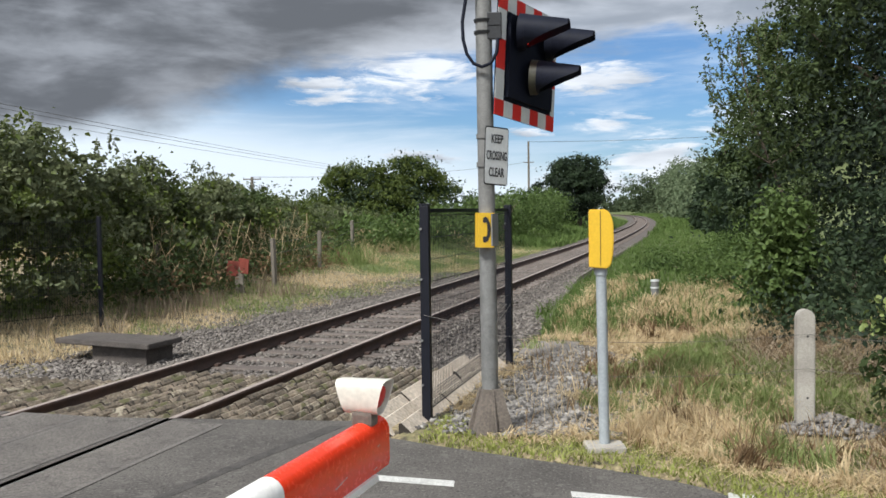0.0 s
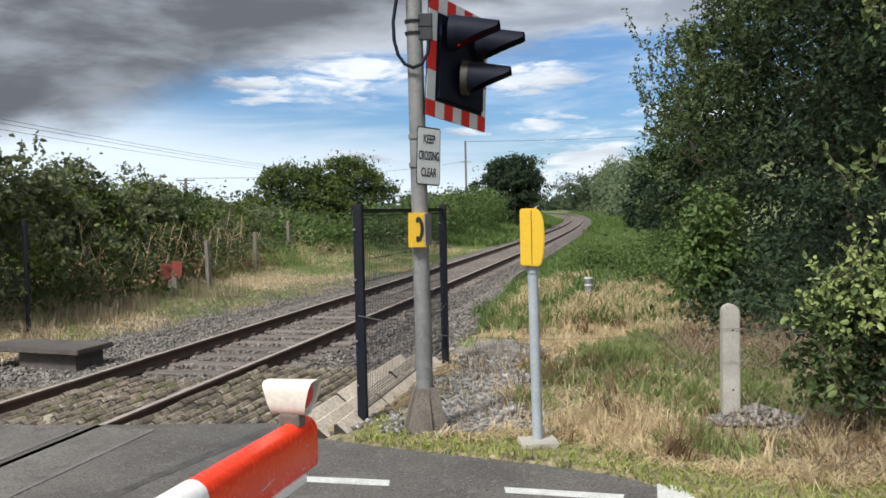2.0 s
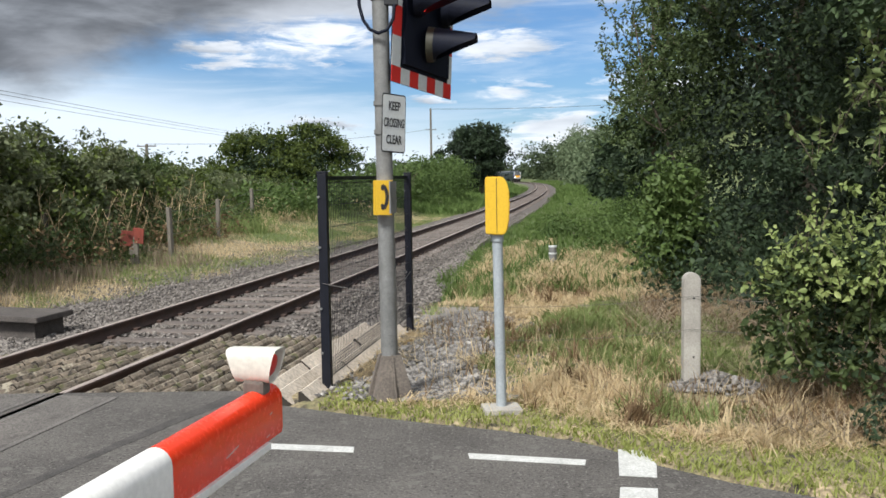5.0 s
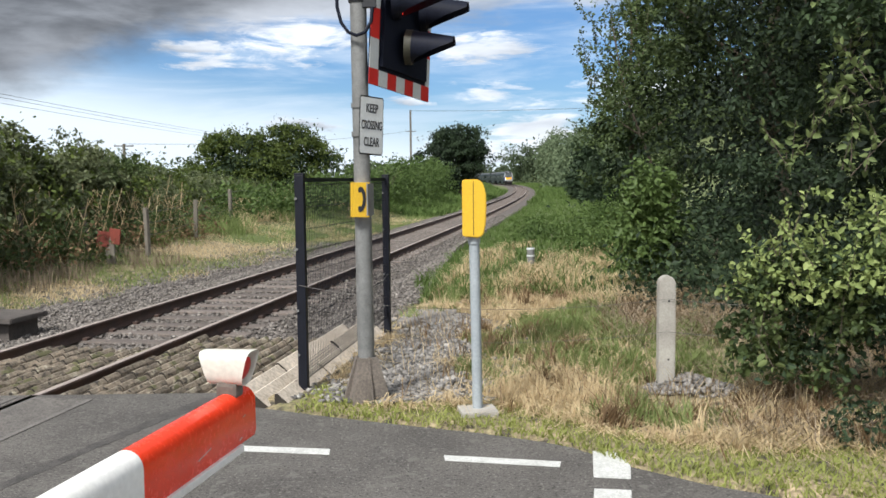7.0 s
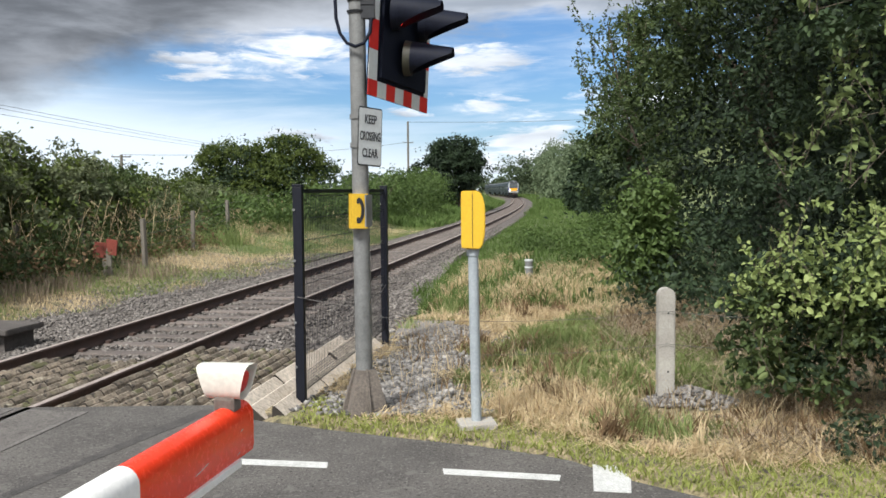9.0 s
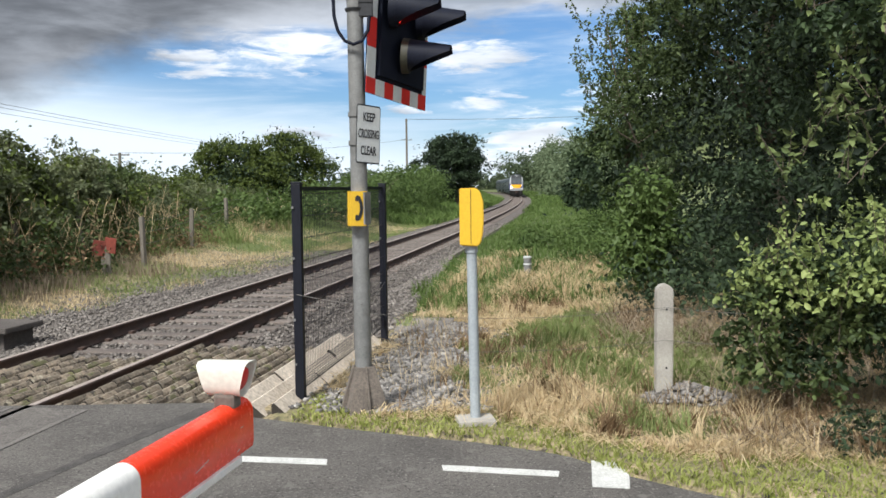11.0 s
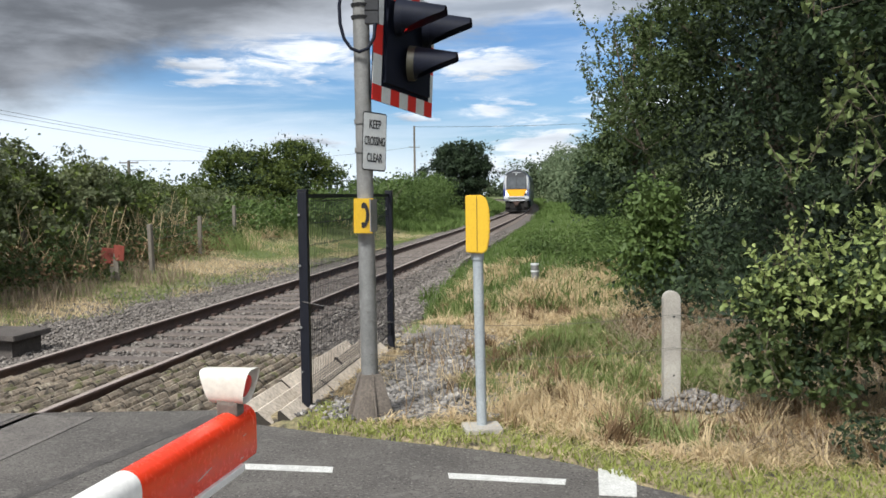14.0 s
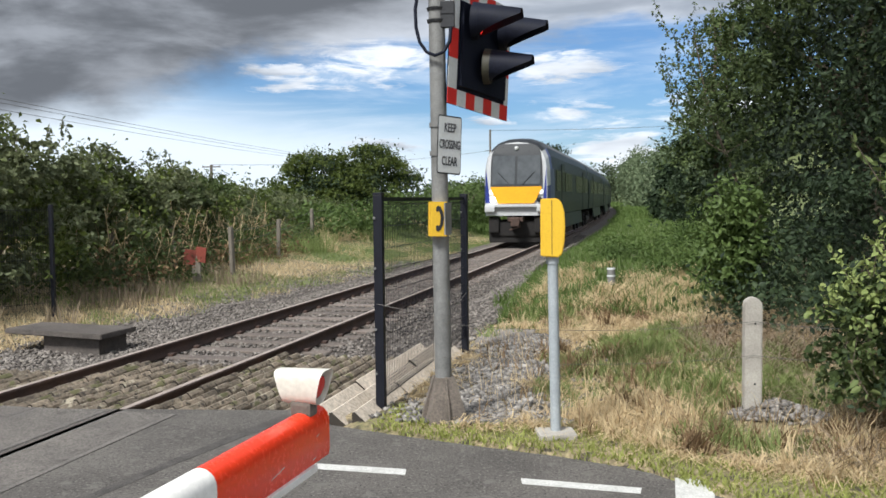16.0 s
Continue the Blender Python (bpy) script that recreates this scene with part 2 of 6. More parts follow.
M = dict(
    asphalt=material("asphalt", (0.076, 0.070, 0.065), 0.88, second=(0.118, 0.109, 0.100), scale=1.3, fine=70, bump=0.8, spots=(0.118, 0.110, 0.101), spot_at=0.58, amount=1.6, spec=0.3,
                     specks=(((0.175, 0.164, 0.152), 42.0, 0.60), ((0.042, 0.039, 0.037), 36.0, 0.60), ((0.13, 0.122, 0.112), 9.0, 0.62))),
    rubber=material("rubber_panel", (0.120, 0.111, 0.104), 0.8, second=(0.155, 0.143, 0.132), scale=1.8, fine=60, bump=0.5, spots=(0.085, 0.078, 0.072), spot_at=0.58, amount=1.4, spec=0.3),
    tar=material("tar_joint", (0.045, 0.042, 0.040), 0.8, second=(0.085, 0.079, 0.074), scale=5, fine=50, bump=0.6, amount=1.6, spec=0.3),
    road_paint=material("road_paint", (0.54, 0.54, 0.52), 0.7, second=(0.44, 0.44, 0.42), scale=6, fine=90, bump=0.3, spots=(0.25, 0.25, 0.24), spot_at=0.66),
    soil=material("soil_and_thatch", (0.30, 0.235, 0.145), 0.95, second=(0.135, 0.125, 0.060), scale=2.2, fine=26, bump=1.0, spots=(0.055, 0.046, 0.034), spot_at=0.54, amount=1.8),
    turf=material("rough_turf", (0.075, 0.105, 0.030), 0.95, second=(0.11, 0.125, 0.04), scale=0.6, fine=14, bump=0.8),
    ballast=material("ballast_bed", (0.125, 0.107, 0.095), 0.95, second=(0.07, 0.06, 0.052), scale=9, fine=30, bump=1.0, bump_scale=24),
    stone=material("ballast_stone", (0.185, 0.165, 0.15), 0.85, second=(0.11, 0.097, 0.085), scale=3, fine=40, bump=0.3, island=0.55),
    pale_stone=material("loose_chipping", (0.235, 0.22, 0.205), 0.85, second=(0.14, 0.13, 0.12), scale=3, fine=40, bump=0.3, island=0.6),
    sleeper=material("concrete_sleeper", (0.155, 0.128, 0.11), 0.9, second=(0.12, 0.10, 0.09), scale=3, fine=40, bump=0.4, each=0.25),
    rail_side=material("rusty_rail_side", (0.075, 0.043, 0.032), 0.85, second=(0.05, 0.032, 0.026), scale=5, fine=50, bump=0.3),
    rail_head=material("worn_rail_head", (0.46, 0.39, 0.35), 0.5, metal=0.25, second=(0.34, 0.28, 0.25), scale=6, fine=60, bump=0.05),
    guard=material("weathered_guard_timber", (0.255, 0.208, 0.155), 0.9, second=(0.13, 0.106, 0.080), scale=3.2, fine=34, bump=0.7, spots=(0.42, 0.375, 0.285), spot_at=0.56, stretch=(1, 0.7, 1), each=0.30, amount=1.5, specks=(((0.13, 0.125, 0.06), 5.0, 0.58), ((0.06, 0.05, 0.04), 14.0, 0.62))),
    guard_pale=material("pale_guard_timber", (0.56, 0.49, 0.41), 0.9, second=(0.42, 0.36, 0.29), scale=2, fine=30, bump=0.3, each=0.08),
    # near-black stands in for shade inside hollow board ends
    guard_end=material("painted_hollow_shade", (0.035, 0.028, 0.021), 0.9, scale=8, fine=60, bump=0.3),
    concrete=material("weathered_concrete", (0.40, 0.38, 0.34), 0.9, second=(0.29, 0.27, 0.24), scale=4, fine=70, bump=0.4, spots=(0.2, 0.19, 0.16), spot_at=0.66, amount=0.45),
    slab=material("old_concrete_slab", (0.095, 0.082, 0.074), 0.9, second=(0.06, 0.052, 0.047), scale=3, fine=40, bump=0.4),
    slab_grey=material("grey_trough_concrete", (0.24, 0.22, 0.20), 0.9, second=(0.17, 0.155, 0.14), scale=4, fine=50, bump=0.4),
    galvanised=material("galvanised_steel", (0.215, 0.217, 0.212), 0.65, metal=0.25, second=(0.15, 0.151, 0.147), scale=7, fine=60, bump=0.08, spots=(0.26, 0.22, 0.18), spot_at=0.7, amount=0.5),
    shoe=material("weathered_shoe", (0.155, 0.13, 0.11), 0.85, second=(0.10, 0.085, 0.072), scale=5, fine=50, bump=0.3),
    grey_paint=material("grey_painted_steel", (0.33, 0.36, 0.38), 0.5, second=(0.27, 0.30, 0.32), scale=6, fine=60, bump=0.06, amount=0.35),
    fence_black=material("black_powder_coat", (0.004, 0.005, 0.010), 0.5, second=(0.006, 0.007, 0.013), scale=6, fine=60, bump=0.05, spec=0.3),
    lamp_black=material("black_lamp_case", (0.006, 0.008, 0.016), 0.6, second=(0.008, 0.010, 0.020), scale=6, fine=60, bump=0.04, spec=0.16),
    olive=material("olive_lamp_ring", (0.034, 0.033, 0.020), 0.6, second=(0.026, 0.025, 0.016), bump=0.05),
    black=material("matt_black_plastic", (0.012, 0.013, 0.016), 0.5, second=(0.018, 0.019, 0.022), scale=6, fine=60, bump=0.06),
    red_paint=material("red_reflective_paint", (0.60, 0.030, 0.022), 0.42, second=(0.52, 0.024, 0.02), scale=3, fine=50, bump=0.04, amount=0.3),
    boom_red=material("orange_red_boom_paint", (0.80, 0.052, 0.016), 0.24, second=(0.72, 0.042, 0.014), scale=2, fine=50, bump=0.04, amount=0.25),
    white_paint=material("white_paint", (0.78, 0.77, 0.74), 0.4, second=(0.70, 0.69, 0.65), scale=3, fine=50, bump=0.04, amount=0.25),
    lamp_cream=material("cream_plastic", (0.64, 0.63, 0.56), 0.45, second=(0.58, 0.57, 0.50), scale=5, fine=50, bump=0.05, amount=0.3),
    sign_white=material("sign_white", (0.58, 0.60, 0.60), 0.45, second=(0.52, 0.54, 0.54), scale=3, fine=50, bump=0.03, amount=0.25),
    yellow=material("yellow_plastic", (0.68, 0.43, 0.022), 0.5, second=(0.62, 0.38, 0.020), scale=3, fine=50, bump=0.04, amount=0.25),
    wood=material("weathered_wood", (0.19, 0.17, 0.14), 0.9, second=(0.11, 0.097, 0.08), scale=3, fine=50, bump=0.5, stretch=(1, 1, 0.15)),
    bark=material("bark", (0.12, 0.095, 0.07), 0.95, second=(0.07, 0.055, 0.04), scale=4, fine=30, bump=0.8, stretch=(1, 1, 0.3)),
    red_board=material("faded_red_board", (0.21, 0.042, 0.026), 0.75, second=(0.15, 0.034, 0.024), scale=4, fine=40, bump=0.2),
    wire=material("dull_wire", (0.16, 0.15, 0.14), 0.6, metal=0.5, bump=0.0),
    glass=material("dark_glass", (0.014, 0.018, 0.020), 0.3, second=(0.012, 0.015, 0.017), bump=0.0, amount=0.0, spec=0.25),
    screen_glass=material("windscreen_glass", (0.055, 0.062, 0.068), 0.1, second=(0.085, 0.093, 0.10), scale=2, bump=0.0, amount=0.0),
    amber=material("unlit_amber_lens", (0.42, 0.36, 0.14), 0.2, bump=0.1),
    red_lens=material("unlit_red_lens", (0.22, 0.015, 0.012), 0.15, bump=0.1),
    red_lit=glow("lit_red_lens", (1.0, 0.03, 0.02), 1.1),
    dim_lamp=glow("faint_marker_lamp", (0.95, 0.95, 0.92), 0.7),
    headlight=glow("lit_headlamp", (1.0, 0.93, 0.80), 9.0),
    train_body=material("train_dark_grey_paint", (0.030, 0.040, 0.041), 0.5, second=(0.025, 0.034, 0.035), scale=1, fine=20, bump=0.02, amount=0.3, spec=0.12),
    train_blue=material("train_blue_paint", (0.014, 0.030, 0.20), 0.35, second=(0.012, 0.026, 0.17), scale=1, fine=20, bump=0.02, amount=0.3),
    train_white=material("train_pale_paint", (0.46, 0.47, 0.48), 0.4, second=(0.41, 0.42, 0.43), scale=1, fine=20, bump=0.02, amount=0.4),
    train_roof=material("train_roof_grey", (0.12, 0.125, 0.13), 0.6, second=(0.09, 0.095, 0.10), scale=1, fine=20, bump=0.05),
    train_black=material("train_mask_black", (0.022, 0.025, 0.029), 0.35, second=(0.018, 0.021, 0.024), scale=1, fine=20, bump=0.02, amount=0.3),
    train_yellow=material("train_yellow_paint", (0.86, 0.40, 0.012), 0.4, second=(0.82, 0.37, 0.012), scale=1, fine=20, bump=0.02, amount=0.3),
    under=material("underframe_grime", (0.009, 0.008, 0.008), 0.9, second=(0.014, 0.012, 0.011), scale=3, fine=20, bump=0.2),
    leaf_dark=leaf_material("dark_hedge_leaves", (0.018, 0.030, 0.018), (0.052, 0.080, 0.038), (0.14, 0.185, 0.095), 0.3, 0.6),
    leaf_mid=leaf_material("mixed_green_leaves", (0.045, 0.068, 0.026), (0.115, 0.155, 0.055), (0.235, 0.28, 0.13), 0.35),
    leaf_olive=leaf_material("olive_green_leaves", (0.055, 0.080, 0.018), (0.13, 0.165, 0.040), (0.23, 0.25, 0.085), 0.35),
    # aerial haze of the far woods is mixed into this paler leaf colour
    leaf_far=leaf_material("haze_tinted_leaves", (0.060, 0.085, 0.050), (0.11, 0.140, 0.075), (0.17, 0.20, 0.11), 0.3, 0.8),
    # near-black green: the shade inside the crowns, painted into the leaf colour
    leaf_shade=leaf_material("shade_toned_inner_leaves", (0.008, 0.014, 0.009), (0.022, 0.034, 0.018), (0.05, 0.066, 0.034), 0.1, 0.7),
    leaf_broad=leaf_material("broad_green_leaves", (0.038, 0.060, 0.030), (0.095, 0.140, 0.062), (0.22, 0.28, 0.13), 0.35, 0.45),
    leaf_wood=leaf_material("woodland_leaves", (0.030, 0.046, 0.018), (0.078, 0.108, 0.038), (0.17, 0.21, 0.085), 0.3, 0.6),
    leaf_hedge=leaf_material("grey_green_hedge_leaves", (0.085, 0.105, 0.055), (0.20, 0.225, 0.115), (0.38, 0.40, 0.25), 0.35, 0.55),
    leaf_bright=leaf_material("bright_green_leaves", (0.060, 0.098, 0.028), (0.12, 0.175, 0.052), (0.20, 0.26, 0.095), 0.35),
    leaf_spray=leaf_material("pale_spray_leaves", (0.10, 0.14, 0.05), (0.21, 0.26, 0.10), (0.34, 0.40, 0.18), 0.35, 0.6),
    leaf_yellow=leaf_material("yellow_green_leaves", (0.20, 0.26, 0.085), (0.37, 0.43, 0.16), (0.57, 0.60, 0.29), 0.4),
    leaf_grey=leaf_material("grey_green_willow_leaves", (0.10, 0.14, 0.075), (0.17, 0.21, 0.12), (0.25, 0.29, 0.18), 0.3, 0.7),
    leaf_brown=leaf_material("dry_bramble_leaves", (0.13, 0.085, 0.045), (0.24, 0.16, 0.09), (0.34, 0.25, 0.14), 0.3, 0.7),
    straw=leaf_material("dry_straw", (0.44, 0.33, 0.19), (0.66, 0.54, 0.34), (0.80, 0.70, 0.49), 0.3, 0.75, patch=4.5),
    dead_stem=leaf_material("dead_stems", (0.16, 0.125, 0.085), (0.30, 0.24, 0.17), (0.44, 0.37, 0.27), 0.1, 0.8, patch=4.5),
    grass=leaf_material("green_grass", (0.14, 0.185, 0.055), (0.25, 0.30, 0.115), (0.40, 0.43, 0.21), 0.35, 0.7, patch=4.5),
    bank=leaf_material("lush_bank_grass", (0.070, 0.115, 0.028), (0.135, 0.195, 0.058), (0.22, 0.28, 0.10), 0.35, 0.7, patch=0.7),
    moss=leaf_material("mossy_turf", (0.20, 0.225, 0.055), (0.33, 0.36, 0.11), (0.46, 0.45, 0.18), 0.3, 0.8, patch=4.5),
)


# ---------------------------------------------------------------- builders
def thing(name, label, category, at=(0, 0, 0), turn=0.0, group="", kind=""):
    ob = new(name)
    ob.empty_display_size = 0.2
    ob.matrix_world = pose(*at, 0, 0, turn)
    return tagged(ob, label, category, group, kind)


def link_mesh(name, me, mat, parent=None, label=""):
    ob = new(name, me)
    for one in (mat if isinstance(mat, (list, tuple)) else [mat]):
        me.materials.append(one)
    if parent:
        ob.parent = parent
    if label:
        tagged(ob, label)
    return ob


def part(name, bm, mat, parent=None, label="", smooth=False):
    me = bpy.data.meshes.new(name)
    if smooth:
        for f in bm.faces:
            f.smooth = True
        for e in bm.edges:
            if len(e.link_faces) == 2 and e.calc_face_angle(0) > 0.75:
                e.smooth = False
    bm.to_mesh(me)
    bm.free()
    return link_mesh(name, me, mat, parent, label)


def box(bm, centre, size, turn=(0, 0, 0), bevel=0.0, segs=2):
    m = pose(*centre, *turn) @ Matrix.Diagonal((*size, 1))
    made = bmesh.ops.create_cube(bm, size=1, matrix=m)["verts"]
    if bevel:
        edges = list({e for v in made for e in v.link_edges})
        bmesh.ops.bevel(bm, geom=edges, offset=bevel, segments=segs, affect="EDGES", profile=0.6)
    return bm


def rod(bm, a, b, r0, r1=None, n=12):
    a, b = Vector(a), Vector(b)
    m = Matrix.Translation((a + b) / 2) @ (b - a).to_track_quat("Z", "Y").to_matrix().to_4x4()
    bmesh.ops.create_cone(bm, cap_ends=True, segments=n, radius1=r0, radius2=r0 if r1 is None else r1, depth=(b - a).length, matrix=m)
    return bm


def prism(bm, outline, lo, hi, m=None):
    """Extrudes an outline of (a, b) along a third axis from lo to hi: points are (a, b, c) through the matrix m."""
    m = m or Matrix()
    rings = [[bm.verts.new(m @ Vector((a, b, c))) for a, b in outline] for c in (lo, hi)]
    n = len(outline)
    bm.faces.new(rings[0][::-1]), bm.faces.new(rings[1])
    for i in range(n):
        bm.faces.new((rings[0][i], rings[0][(i + 1) % n], rings[1][(i + 1) % n], rings[1][i]))
    bmesh.ops.recalc_face_normals(bm, faces=bm.faces[:])
    return bm


def arrays(name, verts, tris, mat, parent=None, label=""):
    """A mesh from numpy arrays of places and triangles."""
    me = bpy.data.meshes.new(name)
    me.vertices.add(len(verts))
    me.vertices.foreach_set("co", np.asarray(verts, np.float32).ravel())
    me.loops.add(tris.size)
    me.loops.foreach_set("vertex_index", tris.astype(np.int32).ravel())
    me.polygons.add(len(tris))
    me.polygons.foreach_set("loop_start", np.arange(0, tris.size, tris.shape[1], dtype=np.int32))
    me.update(calc_edges=True)
    return link_mesh(name, me, mat, parent, label)


def tube(name, points, radius, mat, parent=None, label="", sides=2):
    cu = bpy.data.curves.new(name, "CURVE")
    cu.dimensions, cu.bevel_depth, cu.bevel_resolution = "3D", radius, sides
    sp = cu.splines.new("POLY")
    sp.points.add(len(points) - 1)
    for q, p in zip(sp.points, points):
        q.co = (*p, 1)
    tmp = bpy.data.objects.new(name, cu)
    me = bpy.data.meshes.new_from_object(tmp)
    bpy.data.objects.remove(tmp)
    me.materials.clear()
    return link_mesh(name, me, mat, parent, label)


def sag(a, b, drop, n=12):
    a, b = Vector(a), Vector(b)
    return [a.lerp(b, i / n) - Vector((0, 0, drop * 4 * (i / n) * (1 - i / n))) for i in range(n + 1)]


def unit(v):
    return v / np.maximum(np.linalg.norm(v, axis=-1, keepdims=True), 1e-9)


def leaf_arrays(places, outward, size, rng, width=0.55, droop=0.25, up=0.35, oval=False):
    """Folded leaves: diamonds of two triangles, or ovals of four."""
    n = len(places)
    L = size * rng.uniform(0.6, 1.3, (n, 1))
    nrm = unit(outward * 0.7 + rng.normal(0, 0.75, (n, 3)) + [0, 0, up])
    d = unit(np.cross(nrm, rng.normal(0, 1, (n, 3))))
    s = np.cross(nrm, d)
    p0 = places
    if oval:
        half = s * L * width * 0.5
        ring = [p0, p0 + d * L * 0.28 + half * 0.9 + nrm * L * 0.09, p0 + d * L * 0.68 + half * 0.8 + nrm * L * 0.05, p0 + d * L - nrm * L * droop * 0.5,
                p0 + d * L * 0.68 - half * 0.8 + nrm * L * 0.05, p0 + d * L * 0.28 - half * 0.9 + nrm * L * 0.09]
        k = np.arange(n)[:, None] * 6
        return np.stack(ring, 1).reshape(-1, 3), np.concatenate([k + [0, 1, 2], k + [0, 2, 3], k + [0, 3, 4], k + [0, 4, 5]], 1).reshape(-1, 3)
    p1 = places + d * L * 0.45 + s * L * width * 0.5 + nrm * L * 0.08
    p2 = places + d * L - nrm * L * droop * 0.5
    p3 = places + d * L * 0.45 - s * L * width * 0.5 + nrm * L * 0.08
    verts = np.stack([p0, p1, p2, p3], 1).reshape(-1, 3)
    k = np.arange(n)[:, None] * 4
    tris = np.concatenate([k + [0, 1, 2], k + [0, 2, 3]], 1).reshape(-1, 3)
    return verts, tris


def crown_points(blobs, n, rng, clump=0.22, per=24, ragged=0.22, inner=0.25, floor=None):
    """Places for leaves: clumps on the lumpy skin of several ellipsoids, fewer inside."""
    blobs = np.array(blobs, float)
    area = (blobs[:, 3] * blobs[:, 4] + blobs[:, 3] * blobs[:, 5] + blobs[:, 4] * blobs[:, 5])
    k = max(n // per, 1)
    which = rng.choice(len(blobs), k, p=area / area.sum())
    d = unit(rng.normal(0, 1, (k, 3)))
    lump = np.sin(d[:, 0] * 5.1 + which) * np.sin(d[:, 1] * 4.3 + 2 * which) * np.sin(d[:, 2] * 4.7 + which * 0.7)
    r = 1 + ragged * lump + rng.normal(0, ragged * 0.35, k)
    deep = rng.random(k) < inner
    r[deep] *= rng.uniform(0.45, 0.95, deep.sum())
    centre = blobs[which, :3] + d * blobs[which, 3:] * r[:, None]
    big = rng.uniform(0.5, 1.5, (k, 1, 1)) * clump
    pts = centre[:, None] + rng.normal(0, 1, (k, per, 3)) * big * [1, 1, 0.75]
    out = np.repeat(d[:, None], per, 1)
    pts, out = pts.reshape(-1, 3), out.reshape(-1, 3)
    if floor is not None:
        keep = pts[:, 2] > floor
        pts, out = pts[keep], out[keep]
    return pts, out


def foliage(name, blobs, n, size, mat, parent, seed, label="", floor=0.02, oval=False, width=0.55, **kw):
    rng = np.random.default_rng(seed)
    pts, out = crown_points(blobs, n, rng, floor=floor, **kw)
    v, t = leaf_arrays(pts, out, size, rng, width=width, oval=oval)
    return arrays(name, v, t, mat, parent, label)


def boughs(blobs, each, size, seed, flat=0.62):
    """Smaller, flattened masses standing on the skin of large ones, with hollows between them."""
    rng = np.random.default_rng(seed)
    out = []
    for x, y, z, rx, ry, rz in blobs:
        for d in unit(rng.normal(0, 1, (each, 3)) + [0, 0, 0.25]):
            k, q = rng.uniform(0.72, 1.04), size * rng.uniform(0.5, 1.35)
            out.append((x + d[0] * rx * k, y + d[1] * ry * k, z + d[2] * rz * k, q, q, q * flat))
    return out


def leafy_boughs(name, blobs, each, size, n, leaf, mat, parent, seed, label="", floor=0.05, inner=0.2, dark=None, oval=True, width=0.5):
    """A crown of separate boughs over a sparser inside, where a darker leaf colour paints the shade."""
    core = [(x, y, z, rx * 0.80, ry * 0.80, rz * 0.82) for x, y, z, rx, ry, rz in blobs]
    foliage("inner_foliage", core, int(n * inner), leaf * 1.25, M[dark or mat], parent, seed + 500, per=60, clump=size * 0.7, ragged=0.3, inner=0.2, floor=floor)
    rng = np.random.default_rng(seed)
    masses = boughs(blobs, each, size, seed)
    pts, out = crown_points(masses, n, rng, clump=size * 0.17, per=16, ragged=0.35, inner=0.15, floor=floor)
    keep = out[:, 2] + rng.normal(0, 0.25, len(out)) > -0.45
    v, t = leaf_arrays(pts[keep], out[keep], leaf, rng, width=width, oval=oval, up=0.5)
    return arrays(name, v, t, M[mat], parent, label)


def limbs(parent, base, top, r, count, seed, spread=1.0, mat=None, stem="trunk"):
    """A tapered, slightly crooked trunk, and limbs that leave it."""
    rnd = random.Random(seed)
    base, top = Vector(base), Vector(top)
    pts = [base.lerp(top, i / 6) + Vector((rnd.uniform(-1, 1), rnd.uniform(-1, 1), 0)) * 0.03 * (top - base).length * (0 < i) for i in range(7)]
    bm = bmesh.new()
    for i in range(6):
        rod(bm, pts[i], pts[i + 1], r * (1 - i / 7.5), r * (1 - (i + 1) / 7.5), 9)
    part(stem, bm, mat or M["bark"], parent, smooth=True)
    for _ in range(count):
        k = rnd.randint(1, 5)
        a = rnd.uniform(0, 2 * math.pi)
        reach = spread * rnd.uniform(0.5, 1.0)
        mid = pts[k] + Vector((math.cos(a) * reach * 0.55, math.sin(a) * reach * 0.55, reach * 0.35))
        end = mid + Vector((math.cos(a + 0.3) * reach * 0.45, math.sin(a + 0.3) * reach * 0.45, reach * 0.4))
        bm = bmesh.new()
        rod(bm, pts[k], mid, r * 0.42, r * 0.25, 7), rod(bm, mid, end, r * 0.25, r * 0.08, 7)
        part("limb", bm, mat or M["bark"], parent, smooth=True)


# ---------------------------------------------------------------- the line of the track
GAUGE_HALF = 0.835


def track_x(y):
    """Where the track's centre line runs, for a distance ahead y."""
    w = np.minimum(y, 150.0) / 50
    a = -5.775 + 7.451 * w - 0.134 * w**2 - 0.129 * w**3 + 0.01 * w**4 - 0.00815 * np.minimum(y, 150.0) + 0.04
    v = np.maximum(y - 150.0, 0.0)
    return a + 0.0770 * v - 1.0e-4 * v**2 - 6.0e-7 * v**3


TRACK_Y = np.linspace(-60, 900, 4801)
TRACK_X = track_x(TRACK_Y)
TRACK_S = np.concatenate([[0], np.cumsum(np.hypot(np.diff(TRACK_X), np.diff(TRACK_Y)))])


def on_track(s):
    """Place and heading (dx, dy, towards larger y) at a length s along the centre line."""
    x, y = np.interp(s, TRACK_S, TRACK_X), np.interp(s, TRACK_S, TRACK_Y)
    x2, y2 = np.interp(s + 0.2, TRACK_S, TRACK_X), np.interp(s + 0.2, TRACK_S, TRACK_Y)
    h = math.hypot(x2 - x, y2 - y)
    return x, y, (x2 - x) / h, (y2 - y) / h


def length_at(y):
    return float(np.interp(y, TRACK_Y, TRACK_S))


def beside(y, d):
    """A place d metres to the right of the centre line at the distance y."""
    x, yy, dx, dy = on_track(length_at(y))
    return x + dy * d, yy - dx * d


EDGE_X = [-60, -9, -5.5, -1.85, -1.7, -1.09, -0.43, 0.22, 0.66, 0.85, 1.19, 1.58, 2.0, 4.0, 8.0, 60]
